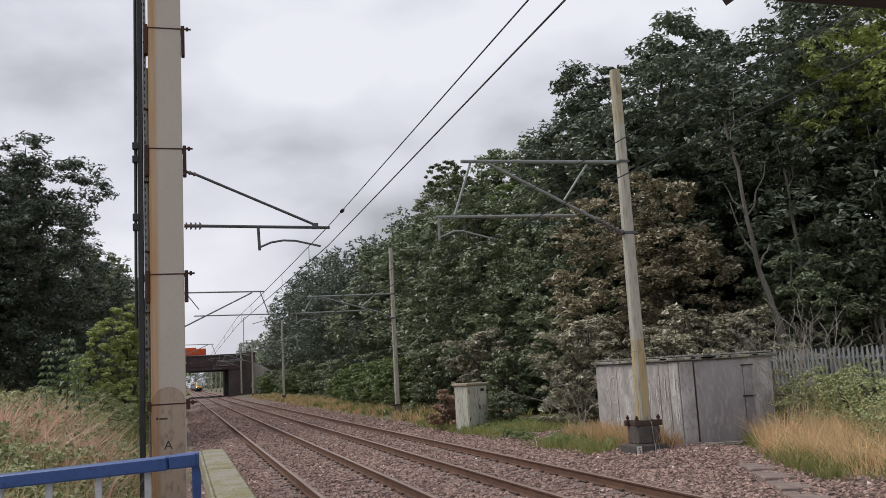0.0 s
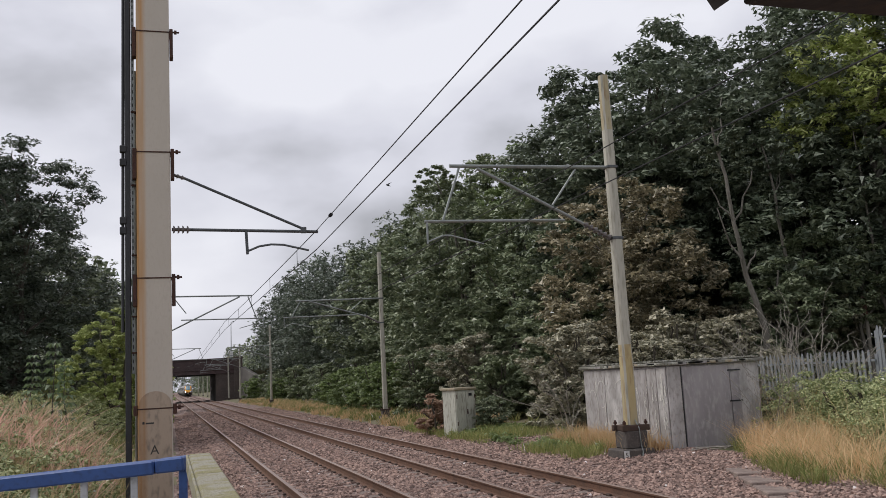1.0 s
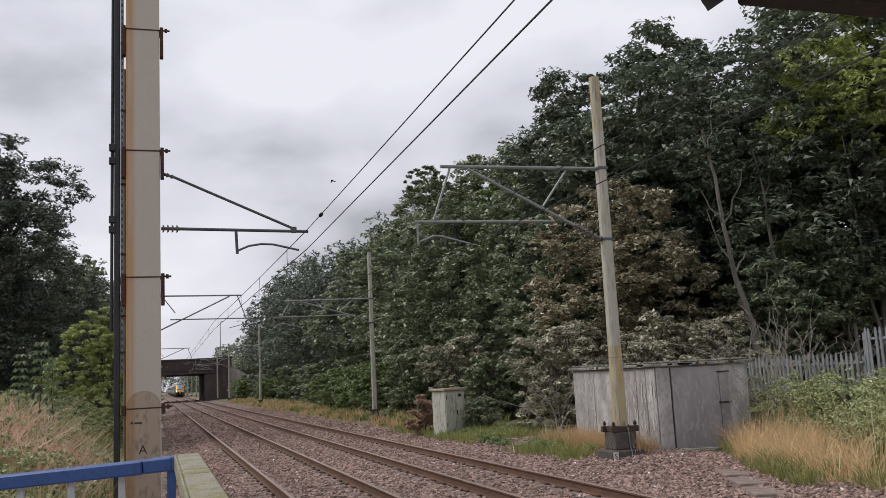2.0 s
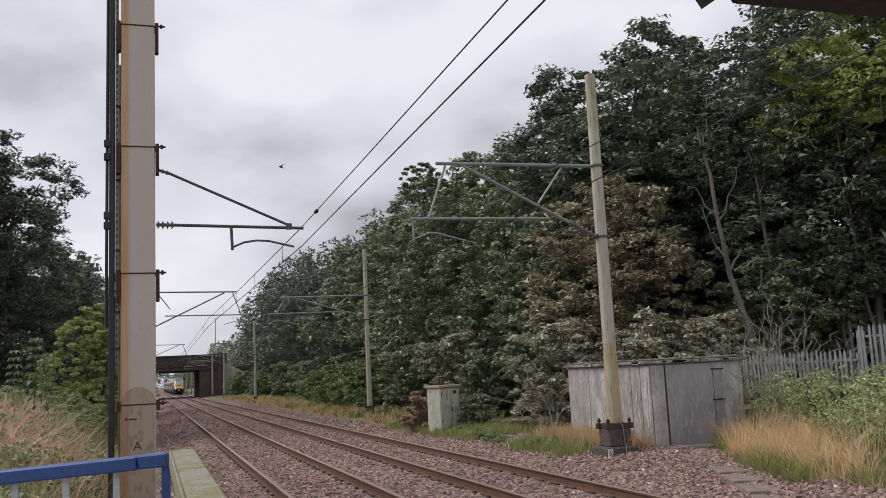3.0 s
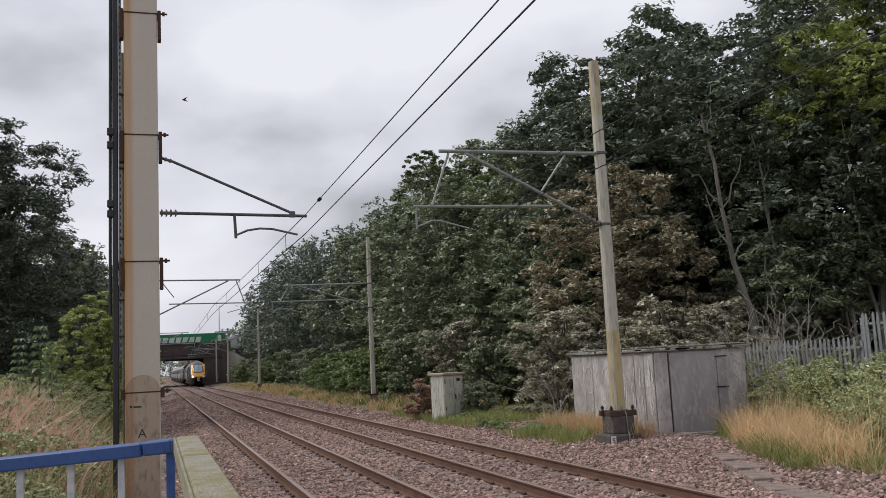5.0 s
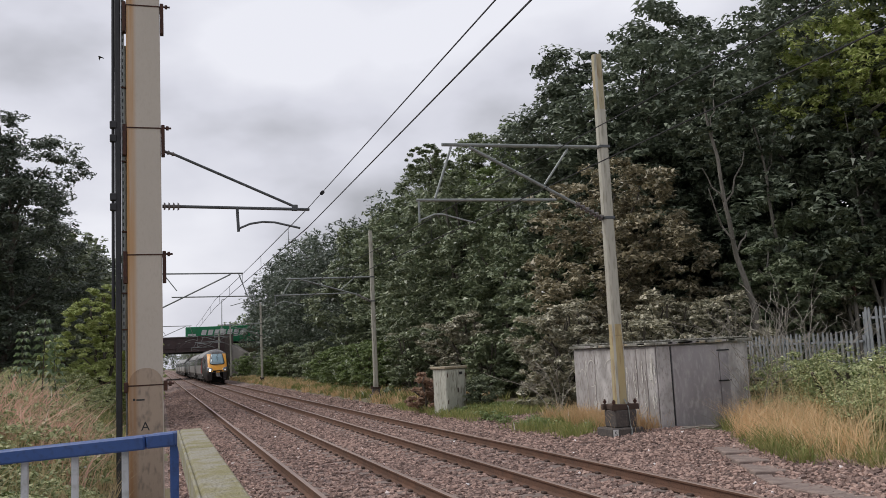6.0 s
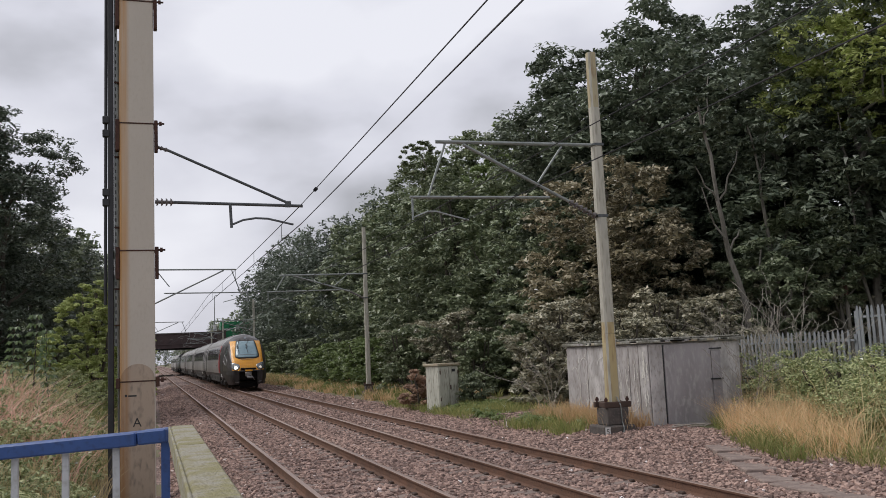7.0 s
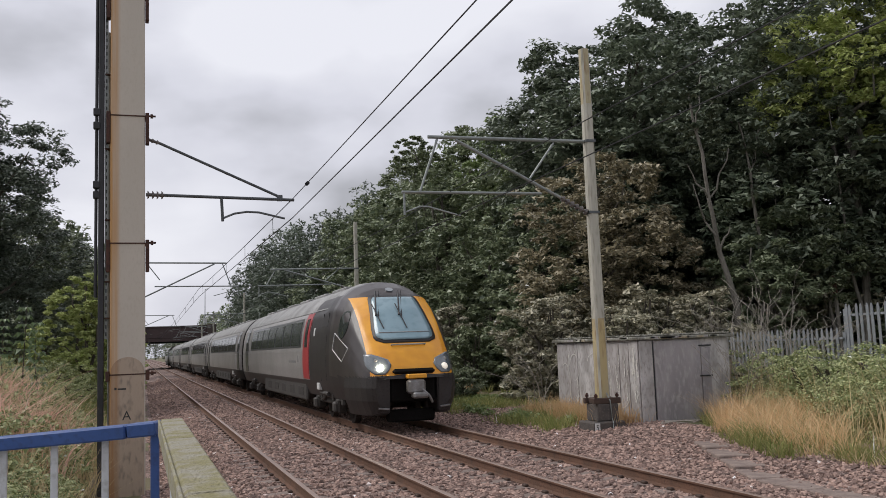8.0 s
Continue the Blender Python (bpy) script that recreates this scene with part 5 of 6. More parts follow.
        for i in range(16):
            cw.faces.new((mid, ring_v[i], ring_v[(i + 1) % 16]))
            cw.faces.new((ring_v[i], low_v[i], low_v[(i + 1) % 16], ring_v[(i + 1) % 16]))
        bmesh.ops.recalc_face_normals(cw, faces=cw.faces)
        part("cab_window", cw, M_TGLASS, c, "dark oval cab side window")
        part("notice", side_panel(5.0, 5.17, 2.24, 2.46, 0.008, s), M_PLATE, c, "small white notice panel")
        part("cab_door", side_panel(3.35, 4.05, 1.05, 2.75, 0.006, s, 6, 0.02, True), M_TDARK, c, "dark grey cab door")
        ln = B()
        for p, q in (((2.45, 2.25), (1.35, 1.86)), ((1.35, 1.86), (1.75, 1.55)), ((1.75, 1.55), (2.6, 1.85)), ((2.6, 1.85), (2.45, 2.25))):
            x = lambda yy, zz: s * (half_width(zz, yy) + 0.006)
            tube(ln, (x(*p), p[0], p[1]), (x(*q), q[0], q[1]), 0.013, 5)
        part("outline_marking", ln, M_TLINE, c, "thin white diamond outline")
        ds = B()
        for y in (3.35, 4.05):
            tube(ds, (s * (half_width(1.05, y) + 0.004), y, 1.05), (s * (half_width(2.75, y) + 0.004), y, 2.8), 0.012, 5)
        part("cab_door_seam", ds, M_BLACK, c)
    part("lower_line", sweep(B(), [(-1.19, 1.3, 1.225), (-1.02, 0.36, 1.225), (-0.6, 0.0, 1.225)], 0.014, 5), M_TYEL, c)
    # solid black block; its colour stands in for shade inside the open cavity
    part("coupler_recess", B1((-0.54, 0.12, 0.62), (0.54, 0.9, 1.36), 0.04), M_TVOID, c, "black block for the shaded coupler opening")
    part("recess_hood", B1((-0.50, -0.03, 1.24), (0.50, 0.4, 1.36), 0.055), M_TVOID, c, "black hood over the coupler")
    cp = part("coupler", box(box(tube(B(), (0, 0.7, 0.98), (0, -0.10, 0.98), 0.13, 12), (-0.20, -0.22, 0.80), (0.20, 0.05, 1.12), 0.05), (-0.12, -0.30, 0.70), (0.24, -0.05, 0.84), 0.04), M_TMETAL, c, "grey steel coupler head")
    part("coupler_cover", B1((-0.21, -0.20, 1.14), (0.24, 0.1, 1.24), 0.02), M_TYEL, cp, "yellow coupler cover")
    part("air_pipe", sweep(B(), [(0.1, -0.22, 0.9), (0.25, -0.28, 0.75), (0.34, -0.2, 0.6)], 0.03, 6), M_TMETAL, cp)
    part("snow_plough", B1((-0.56, 0.3, 0.16), (0.56, 0.5, 0.44), 0.04), M_TVOID, c, "black snow plough")


def make_train():
    t = thing("passenger_train", "grey diesel multiple-unit train with a yellow front", "train")
    L, gap = 23.0, 0.55
    y = 0.0
    mid = body_mesh(0, L, False)
    for i in range(7):
        c = part("coach", body_mesh(0, L, True) if i == 0 else mid, None, t, "leading coach with a raked yellow and dark grey nose" if i == 0 else "silver-grey coach with a dark window band", at=Matrix.Translation((0, y, 0)))
        if i == 0:
            coach_fit(c, 0, L, True, L)
            make_nose_detail(c)
        elif i == 1:
            coach_fit(c, 0, L, False, L)
            model = c
        else:
            for ch in [o for o in model.children]:
                k = ch.copy()
                scene.collection.objects.link(k)
                k.parent = c
                for g in ch.children:
                    kk = g.copy()
                    scene.collection.objects.link(kk)
                    kk.parent = k
        if i < 4:
            part("gangway", B1((-0.55, y + L + 0.004, 1.0), (0.55, y + L + gap - 0.004, 3.3), 0.03), M_BLACK, t, "black rubber gangway")
        y += L + gap
    return t


train = make_train()

# ---- road vehicles on the bridge ----
M_LGREEN = mat("lorry_green", (0.012, 0.22, 0.085), (0.014, 0.20, 0.08), 0.5, scale=0.6, fine=5, bump=0.02, c3=(0.01, 0.17, 0.07))
M_LORANGE = mat("lorry_orange", (0.75, 0.115, 0.02), (0.68, 0.10, 0.02), 0.55, scale=0.8, fine=6, bump=0.02, c3=(0.55, 0.09, 0.02))


def wheel(parent, x, y, z, r=0.5):
    w = part("wheel", T1((x, y - 0.15, z), (x, y + 0.15, z), r, 18), M_BLACK, parent, "black tyre")
    part("hub", T1((x, y - 0.17, z), (x, y + 0.17, z), r * 0.45, 12), M_GALV, w)


def make_green_lorry():
    """Runs towards +x; its origin is at the trailer's front on the road."""
    t = thing("articulated_lorry", "green curtain-sided articulated lorry with a white cab", "lorry")
    tr = part("trailer", B1((-13.6, -1.25, 1.0), (0, 1.25, 3.65), 0.05), M_LGREEN, t, "green curtain-sided trailer")
    for k in range(7):
        x = -11.2 + k * 1.05
        bm = B()
        lo = [bm.verts.new(p) for p in ((x, -1.266, 2.25), (x + 0.78, -1.266, 2.25), (x + 1.0, -1.266, 3.1), (x + 0.22, -1.266, 3.1))]
        hi = [bm.verts.new((v.co.x, -1.254, v.co.z)) for v in lo]
        bm.faces.new(lo)
        for a in range(4):
            bm.faces.new((lo[a], hi[a], hi[(a + 1) % 4], lo[(a + 1) % 4]))
        bmesh.ops.recalc_face_normals(bm, faces=bm.faces)
        part("sign_block", bm, M_PLATE, tr, "slanted white sign block")
    part("sign_bar", B1((-11.2, -1.266, 1.95), (-5.2, -1.254, 2.12), 0.01), M_PLATE, tr, "white bar of unreadable writing")
    part("sign_bar", B1((-13.3, -1.266, 2.2), (-12.0, -1.254, 2.5), 0.01), M_PLATE, tr)
    part("chassis", B1((-13.4, -0.6, 0.75), (3.4, 0.6, 1.14), 0.03), M_BLACK, t)
    cab = part("cab", box(box(B(), (0.75, -1.22, 0.9), (3.0, 1.22, 2.95), 0.12), (0.9, -1.1, 2.8), (2.2, 1.1, 3.35), 0.2), M_WHITE, t, "white lorry cab")
    part("side_window", B1((1.9, -1.235, 1.9), (2.8, -1.2, 2.6), 0.03), M_TGLASS, cab)
    part("windscreen", B1((2.98, -1.0, 1.8), (3.02, 1.0, 2.7), 0.02), M_TGLASS, cab)
    for x in (-12.0, -10.7, -9.4, 0.4, 2.3):
        for y in (-1.05, 1.05):
            wheel(t, x, y, 0.5)
    return t


def make_orange_lorry():
    """Runs towards -x; its origin is at its tail on the road."""
    t = thing("tipper_lorry", "orange high-sided tipper lorry on the bridge", "lorry")
    b = part("body", box(B1((-7.5, -1.2, 1.1), (0, 1.2, 3.35), 0.05), (-7.4, -1.1, 3.3), (-1.6, 1.1, 3.55), 0.04), M_LORANGE, t, "orange tipper body")
    for k in range(6):
        part("rib", B1((-7.2 + k * 1.3, -1.27, 1.2), (-7.0 + k * 1.3, -1.204, 3.2), 0.01), M_LORANGE, b)
    part("sign_bar", B1((-5.5, -1.285, 1.9), (-1.2, -1.272, 2.4), 0.01), M_RED2, b, "dark red bar of unreadable writing")
    part("chassis", B1((-9.8, -0.6, 0.75), (-0.2, 0.6, 1.09), 0.03), M_BLACK, t)
    cab = part("cab", B1((-10.0, -1.2, 0.9), (-8.0, 1.2, 3.2), 0.12), M_LORANGE, t, "orange cab")
    part("side_window", B1((-9.7, -1.22, 2.1), (-8.7, -1.18, 2.9), 0.03), M_TGLASS, cab)
    for x in (-8.9, -2.6, -1.3):
        for y in (-1.0, 1.0):
            wheel(t, x, y, 0.5)
    return t


M_RED2 = mat("dark_red_lettering", (0.45, 0.05, 0.02), rough=0.6, bump=0)
green_lorry, orange_lorry = make_green_lorry(), make_orange_lorry()


def make_bird():
    b = thing("bird", "small dark bird in flight", "bird")
    bm = B()
    bmesh.ops.create_uvsphere(bm, u_segments=10, v_segments=6, radius=0.06, matrix=Matrix.Diagonal((2.6, 1, 1, 1)))
    tube(bm, (0.13, 0, 0.0), (0.3, 0, 0.0), 0.05, 6, 0.02)
    part("body", bm, M_LETTER, b, smooth=True)
    wings = []
    for s in (-1, 1):
        w = B()
        vs = [w.verts.new(p) for p in ((-0.10, 0, 0.012), (0.08, 0, 0.012), (0.07, s * 0.22, 0.012), (0.13, s * 0.42, 0.0), (-0.02, s * 0.24, 0.012))]
        f = w.faces.new(vs)
        r = bmesh.ops.extrude_face_region(w, geom=[f])
        bmesh.ops.translate(w, vec=(0, 0, 0.012), verts=[v for v in r["geom"] if isinstance(v, bmesh.types.BMVert)])
        bmesh.ops.recalc_face_normals(w, faces=w.faces)
        wings.append(part("wing", w, M_LETTER, b))
    return b, wings


bird, bird_wings = make_bird()


# ---- trees, shrubs and grass ----
def leaf_cloud(rs, centres, radii, n, size, flat=0.42, droop=0.3):
    """Leaves in clusters round the centres: vertices and faces."""
    k = len(centres)
    idx = rs.randint(0, k, n)
    c, r = centres[idx], radii[idx]
    d = rs.normal(size=(n, 3))
    d /= np.linalg.norm(d, axis=1)[:, None]
    rad = r * rs.uniform(0.25, 1.0, n) ** 0.5
    p = c + d * rad[:, None] * np.array([1, 1, flat])
    s = size * rs.uniform(0.6, 1.35, n)
    up = np.array([0, 0, 1.0]) * 1.0 + d * 0.5 + rs.normal(size=(n, 3)) * 0.38
    up /= np.linalg.norm(up, axis=1)[:, None]
    a = np.cross(up, rs.normal(size=(n, 3)))
    a /= np.linalg.norm(a, axis=1)[:, None]
    b = np.cross(up, a)
    s1, s2 = s[:, None], s[:, None] * rs.uniform(0.42, 0.62, n)[:, None]
    tip = -up * s1 * droop
    v = np.stack([p - a * s1 - b * s2, p - a * s1 * 0.7 + b * s2, p + a * s1 + tip], 1).reshape(-1, 3)
    f = np.arange(3 * n).reshape(-1, 3)
    return v, f


def crown_clusters(rs, lobes, per, rc):
    """Cluster centres spread over the outside of ellipsoid lobes (x, y, z, rx, ry, rz)."""
    cs = []
    for x, y, z, rx, ry, rz in lobes:
        m = int(per * (rx * ry + rx * rz) / 2)
        d = rs.normal(size=(m, 3))
        d /= np.linalg.norm(d, axis=1)[:, None]
        q = rs.uniform(0.72, 1.08, (m, 1))
        cs.append(np.array([x, y, z]) + d * q * np.array([rx, ry, rz]))
    cs = np.concatenate(cs)
    return cs, rs.uniform(0.55, 1.25, len(cs)) * rc


def limb(bm, p0, p1, r0, r1, rs, n=4, wob=0.12):
    p0, p1 = Vector(p0), Vector(p1)
    last, lr = p0, r0
    ln = (p1 - p0).length
    for i in range(1, n + 1):
        t = i / n
        q = p0.lerp(p1, t)
        if i < n:
            q += Vector(rs.normal(size=3)) * wob * ln / n
        r = r0 + (r1 - r0) * t
        tube(bm, last, q, lr, 7, r)
        last, lr = q, r
    return last


def tree_model(name, label, seed, height, spread, leaf, size, n, base=0.2, bark=None, lobes_n=9, trunks=1, fine=1.0):
    rs = np.random.RandomState(seed)
    t = thing(name, label, "tree" if height > 5.5 else "shrub")
    bm = B()
    lobes = []
    for k in range(trunks):
        a = 2 * math.pi * k / trunks + rs.uniform(0, 2)
        foot = (0.0, 0.0, -0.4)
        top = (spread * 0.25 * (trunks > 1) * math.cos(a) + rs.normal() * 0.3, spread * 0.25 * (trunks > 1) * math.sin(a) + rs.normal() * 0.3, height * 0.86)
        limb(bm, foot, top, 0.011 * height + 0.02, 0.03, rs, 6, 0.10)
    for k in range(lobes_n):
        h = base + (0.93 - base) * (k + 0.5) / lobes_n
        wid = spread * (0.55 + 0.45 * math.sin(math.pi * min(1, (h - base + 0.12) / (1.05 - base)))) * (1.0 if h < 0.8 else 0.75)
        a = k * 2.4 + rs.uniform(-0.4, 0.4)
        off = wid * rs.uniform(0.35, 0.62) * (1.0 if h < 0.85 else 0.4)
        r = wid * rs.uniform(0.48, 0.66)
        lobes.append((off * math.cos(a), off * math.sin(a), height * h, r, r, r * rs.uniform(0.6, 0.85)))
        limb(bm, (0, 0, height * max(0.1, h - 0.22)), (off * math.cos(a), off * math.sin(a), height * h), 0.006 * height + 0.015, 0.02, rs, 4, 0.15)
    part("trunk", bm, bark or M_BARK, t, "bare trunk and limbs")
    cs, rc = crown_clusters(rs, lobes, 17 * fine, (0.15 * spread ** 0.7 + 0.11) / fine ** 0.5)
    v, f = leaf_cloud(rs, cs, rc, n, size)
    part("crown", tri_mesh("crown", v, f, LEAF[leaf]), None, t, "dense leafy crown")
    return t


def plant(model, spots, group):
    """Places copies of a model; its first spot is taken by the model itself."""
    tagged(model, group=group)
    for i, (x, y, rz, sc) in enumerate(spots):
        m = pose(x, y, ground_z(x, y) - 0.05, 0, 0, rz)
        ob = model
        if i == 0:
            model.matrix_basis = m @ Matrix.Diagonal((sc, sc, sc, 1))
        else:
            ob = copy_thing(model, m)
            ob.scale = (sc, sc, sc)


def make_sapling():
    """A tall upright weed with tiers of broad leaves."""
    rs = np.random.RandomState(31)
    t = thing("weed_plant", "tall green weed with tiered broad leaves", "plant")
    part("stem", limb_mesh((0, 0, -0.2), (0.05, 0.02, 2.1), 0.018, 0.006, rs), M_BARK, t)
    vs, fs = [], []
    for k in range(9):
        z = 0.7 + k * 0.17
        r = 0.34 - 0.022 * k
        for i in range(7):
            a = i * 0.9 + k * 0.5 + rs.uniform(-0.15, 0.15)
            d, e = np.array([math.cos(a), math.sin(a), -0.12]), np.array([-math.sin(a), math.cos(a), 0])
            o = np.array([0.02, 0.01, z])
            b = len(vs)
            vs += [o + d * 0.05, o + d * r * 0.6 + e * 0.06 + np.array([0, 0, 0.03]), o + d * r - np.array([0, 0, 0.07]), o + d * r * 0.6 - e * 0.06 + np.array([0, 0, 0.03])]
            fs.append((b, b + 1, b + 2, b + 3))
    part("leaves", tri_mesh("leaves", np.array(vs), fs, LEAF["pale"]), None, t, "tiers of broad green leaves")
    return t


def limb_mesh(p0, p1, r0, r1, rs):
    bm = B()
    limb(bm, p0, p1, r0, r1, rs, 5, 0.06)
    return bm


def make_dead_bush(x, y, n, h, seed):
    """Bare grey stems."""
    rs = np.random.RandomState(seed)
    t = thing("dead_bush", "bare dead grey bramble stems beside the hut", "shrub", "dead stems", Matrix.Translation((x, y, ground_z(x, y) - 0.1)))
    for k in range(n):
        bm = B()
        p = Vector((rs.normal() * 0.22, rs.normal() * 0.22, 0))
        d = Vector((rs.normal() * 0.22, rs.normal() * 0.22, 1.0))
        bend = Vector((rs.normal() * 0.16, rs.normal() * 0.16, -0.05))
        r, m = 0.014, 9
        for i in range(m):
            d = (d + bend * (i / m) * 1.6 + Vector((rs.normal() * 0.12, rs.normal() * 0.12, 0))).normalized()
            q = p + d * h / m * rs.uniform(0.85, 1.2)
            tube(bm, p, q, r, 5, r * 0.88)
            if i > 2 and rs.uniform() < 0.8:
                s = (d + Vector((rs.normal() * 0.7, rs.normal() * 0.7, 0.15))).normalized()
                e = q + s * rs.uniform(0.2, 0.5)
                tube(bm, q, e, r * 0.65, 4, 0.005)
                tube(bm, e, e + (s + Vector((rs.normal() * 0.6, rs.normal() * 0.6, 0.2))).normalized() * rs.uniform(0.1, 0.3), 0.006, 4, 0.003)
            p, r = q, r * 0.88
        part("stem", bm, M_DEADW, t)


def make_slim_tree(pts, r0, seed, label, leaf="dark", lobes=1.0):
    """A slender pale trunk with bare limbs and a thin top."""
    rs = np.random.RandomState(seed)
    t = thing("slender_tree", label, "tree", "slender trunks in the wood")
    bm = B()
    last, r = Vector(pts[0]), r0
    for k, q in enumerate(pts[1:]):
        q = Vector(q)
        r2 = r0 * (1 - 0.72 * (k + 1) / (len(pts) - 1))
        limb(bm, last, q, r, r2, rs, 3, 0.04)
        if 0 < k < len(pts) - 2:
            for j in range(2):
                e = q + Vector((rs.uniform(-1.8, 1.8), rs.uniform(-1.2, 1.2), rs.uniform(0.8, 2.2)))
                limb(bm, q, e, r2 * 0.55, 0.015, rs, 4, 0.12)
        last, r = q, r2
    part("trunk", bm, M_BARKL, t, "pale grey trunk with bare limbs")
    tx, ty, tz = pts[-1]
    cs, rc = crown_clusters(rs, [(tx, ty, tz - 0.3, 1.0 * lobes, 1.0 * lobes, 0.8 * lobes), (tx + 0.8 * lobes, ty + 0.4, tz - 1.2 * lobes, 0.9 * lobes, 0.8 * lobes, 0.7 * lobes)], 34, 0.20)
    v, f = leaf_cloud(rs, cs, rc, 4200, 0.10)
    part("crown", tri_mesh("crown", v, f, LEAF[leaf]), None, t, "thin leafy top")


def make_woods():
    rs = random.Random(11)
    R = lambda: rs.uniform(0, 360)
    near = tree_model("tree", "tall dark green broadleaf tree on the bank", 1, 15.2, 4.5, "dark", 0.125, 56000, 0.14, M_BARK, 16)
    plant(near, [(19.3, 31.6, 20, 1.06), (17.9, 34.8, 250, 1.015), (24.0, 27.5, 150, 1.08), (28.5, 22.0, 80, 1.22), (24.5, 34.5, R(), 1.1), (31.5, 27.0, R(), 1.1)], "trees on the bank")
    nearm = tree_model("tree", "broad mid-green sycamore on the bank", 2, 13.8, 4.2, "mid", 0.12, 40000, 0.16, M_BARK, 13)
    plant(nearm, [(18.4, 40.2, 0, 0.95), (22.5, 39.5, 200, 1.05), (19.2, 51.0, R(), 1.16), (19.8, 64.0, R(), 1.28), (31.0, 17.2, R(), 1.2)], "trees on the bank")
    grey = tree_model("tree", "greyish-leaved spreading willow tree", 3, 9.6, 3.5, "mixed", 0.115, 27000, 0.05, M_BARK, 12, 2, 1.7)
    plant(grey, [(15.6, 38.4, 140, 1.02), (17.0, 50.0, R(), 1.2), (15.2, 31.8, 30, 0.86), (15.6, 45.0, R(), 1.22), (16.6, 57.0, R(), 1.36), (17.2, 72.0, R(), 1.48)], "trees on the bank")
    brown = tree_model("tree", "brownish dry-leaved bushy tree", 4, 8.6, 3.2, "brown", 0.10, 34000, 0.04, M_BARK, 12, 2, 1.8)
    plant(brown, [(15.0, 27.0, 10, 1.0)], "trees on the bank")
    lite = tree_model("tree", "lighter green tall birch tree", 5, 14.0, 3.2, "light", 0.12, 24000, 0.22, M_BARKL, 11)
    plant(lite, [(33.5, 21.0, 0, 1.3), (19.2, 45.0, R(), 1.08), (20.2, 57.5, R(), 1.16)], "trees on the bank")
    far = tree_model("tree", "tall distant dark green tree", 6, 15.0, 4.6, "oak", 0.19, 7000, 0.08, M_BARK, 11)
    farm = tree_model("tree", "tall distant mid-green tree", 7, 15.0, 4.6, "dark", 0.19, 7000, 0.07, M_BARK, 11)
    sp = []
    for k, y in enumerate(np.arange(74, 165, 6.5)):
        sp.append((18.3 + rs.uniform(-1.0, 2.2), y + rs.uniform(-1, 1), R(), rs.uniform(1.0, 1.15) + 0.0016 * (y - 70)))
        sp.append((24.5 + rs.uniform(-1.5, 2.5), y + 3 + rs.uniform(-1, 1), R(), rs.uniform(1.06, 1.2) + 0.0016 * (y - 70)))
    for y in np.arange(42, 72, 7):
        sp.append((26.5 + rs.uniform(-1.5, 2), y, R(), rs.uniform(0.95, 1.08)))
    for x, y in ((37, 24), (36, 31), (33, 38), (41, 18), (43, 28), (48, 36), (38, 13), (46, 22), (52, 28), (33, 31), (30, 35), (35, 17), (32.5, 25.5), (28, 38), (40, 38)):
        sp.append((x, y, R(), 1.0))
    plant(far, sp[0::2], "trees on the bank")
    plant(farm, sp[1::2], "trees on the bank")
    make_slim_tree([(18.1, 24.2, 0.9), (18.04, 24, 2.7), (17.5, 24, 4.5), (17.24, 24, 6.2), (16.94, 24, 8.4), (16.75, 24, 9.6)], 0.115, 3, "slender leaning pale-barked tree before the wood")
    make_slim_tree([(20.6, 25.5, 1.4), (20.3, 25.5, 5.0), (20.1, 25.5, 7.5), (19.7, 25.5, 9.4)], 0.085, 4, "slender upright pale-barked tree before the wood")
    make_slim_tree([(23.6, 24.5, 1.9), (23.1, 24.5, 4.2), (23.0, 24.5, 6.5), (22.8, 24.5, 9.5)], 0.07, 5, "thin bare-limbed tree behind the fence")
    make_slim_tree([(16.2, 46, 0.2), (15.6, 46, 6.0), (15.1, 46, 10.0), (14.2, 46, 12.6)], 0.12, 9, "slender tree rising above its neighbours", "mid", 1.25)
    # undergrowth along the foot of the bank
    sh = tree_model("shrub", "bushy mid-green shrub below the trees", 8, 3.2, 1.9, "mid", 0.09, 9000, 0.03, M_BARK, 9, 3)
    shl = tree_model("shrub", "bright light-green bramble shrub beside the line", 9, 2.6, 2.0, "light", 0.10, 9000, 0.03, M_BARK, 9, 3, 2.0)
    shd = tree_model("shrub", "dense grey-green shrub below the trees", 10, 2.8, 1.9, "mixed", 0.11, 5500, 0.02, M_BARK, 9, 3)
    shg = tree_model("shrub", "greyish-green willow shrub below the trees", 14, 3.6, 2.0, "grey", 0.085, 16000, 0.02, M_BARK, 9, 3, 2.5)
    plant(shg, [(11.7, 24.6, 0, 0.92), (13.0, 26.6, 90, 0.9), (14.3, 23.4, 200, 0.95), (16.2, 23.0, 310, 0.9), (13.0, 22.9, 140, 0.8), (12.4, 36.0, R(), 1.0), (13.2, 46.0, R(), 1.0), (20.3, 27.4, 40, 1.1), (23.0, 26.4, 110, 1.05), (25.8, 25.6, 10, 1.2)], "shrubs at the foot of the bank")
    plant(sh, [(11.6, 41.5, 0, 0.95), (12.2, 33.0, 70, 0.8), (13.0, 60.0, R(), 1.1), (13.5, 52.5, R(), 1.0), (13.5, 78.0, R(), 1.1), (13.5, 96.0, R(), 1.2), (14.0, 112.0, R(), 1.2), (14.5, 130.0, R(), 1.3), (14.5, 148.0, R(), 1.2)], "shrubs at the foot of the bank")
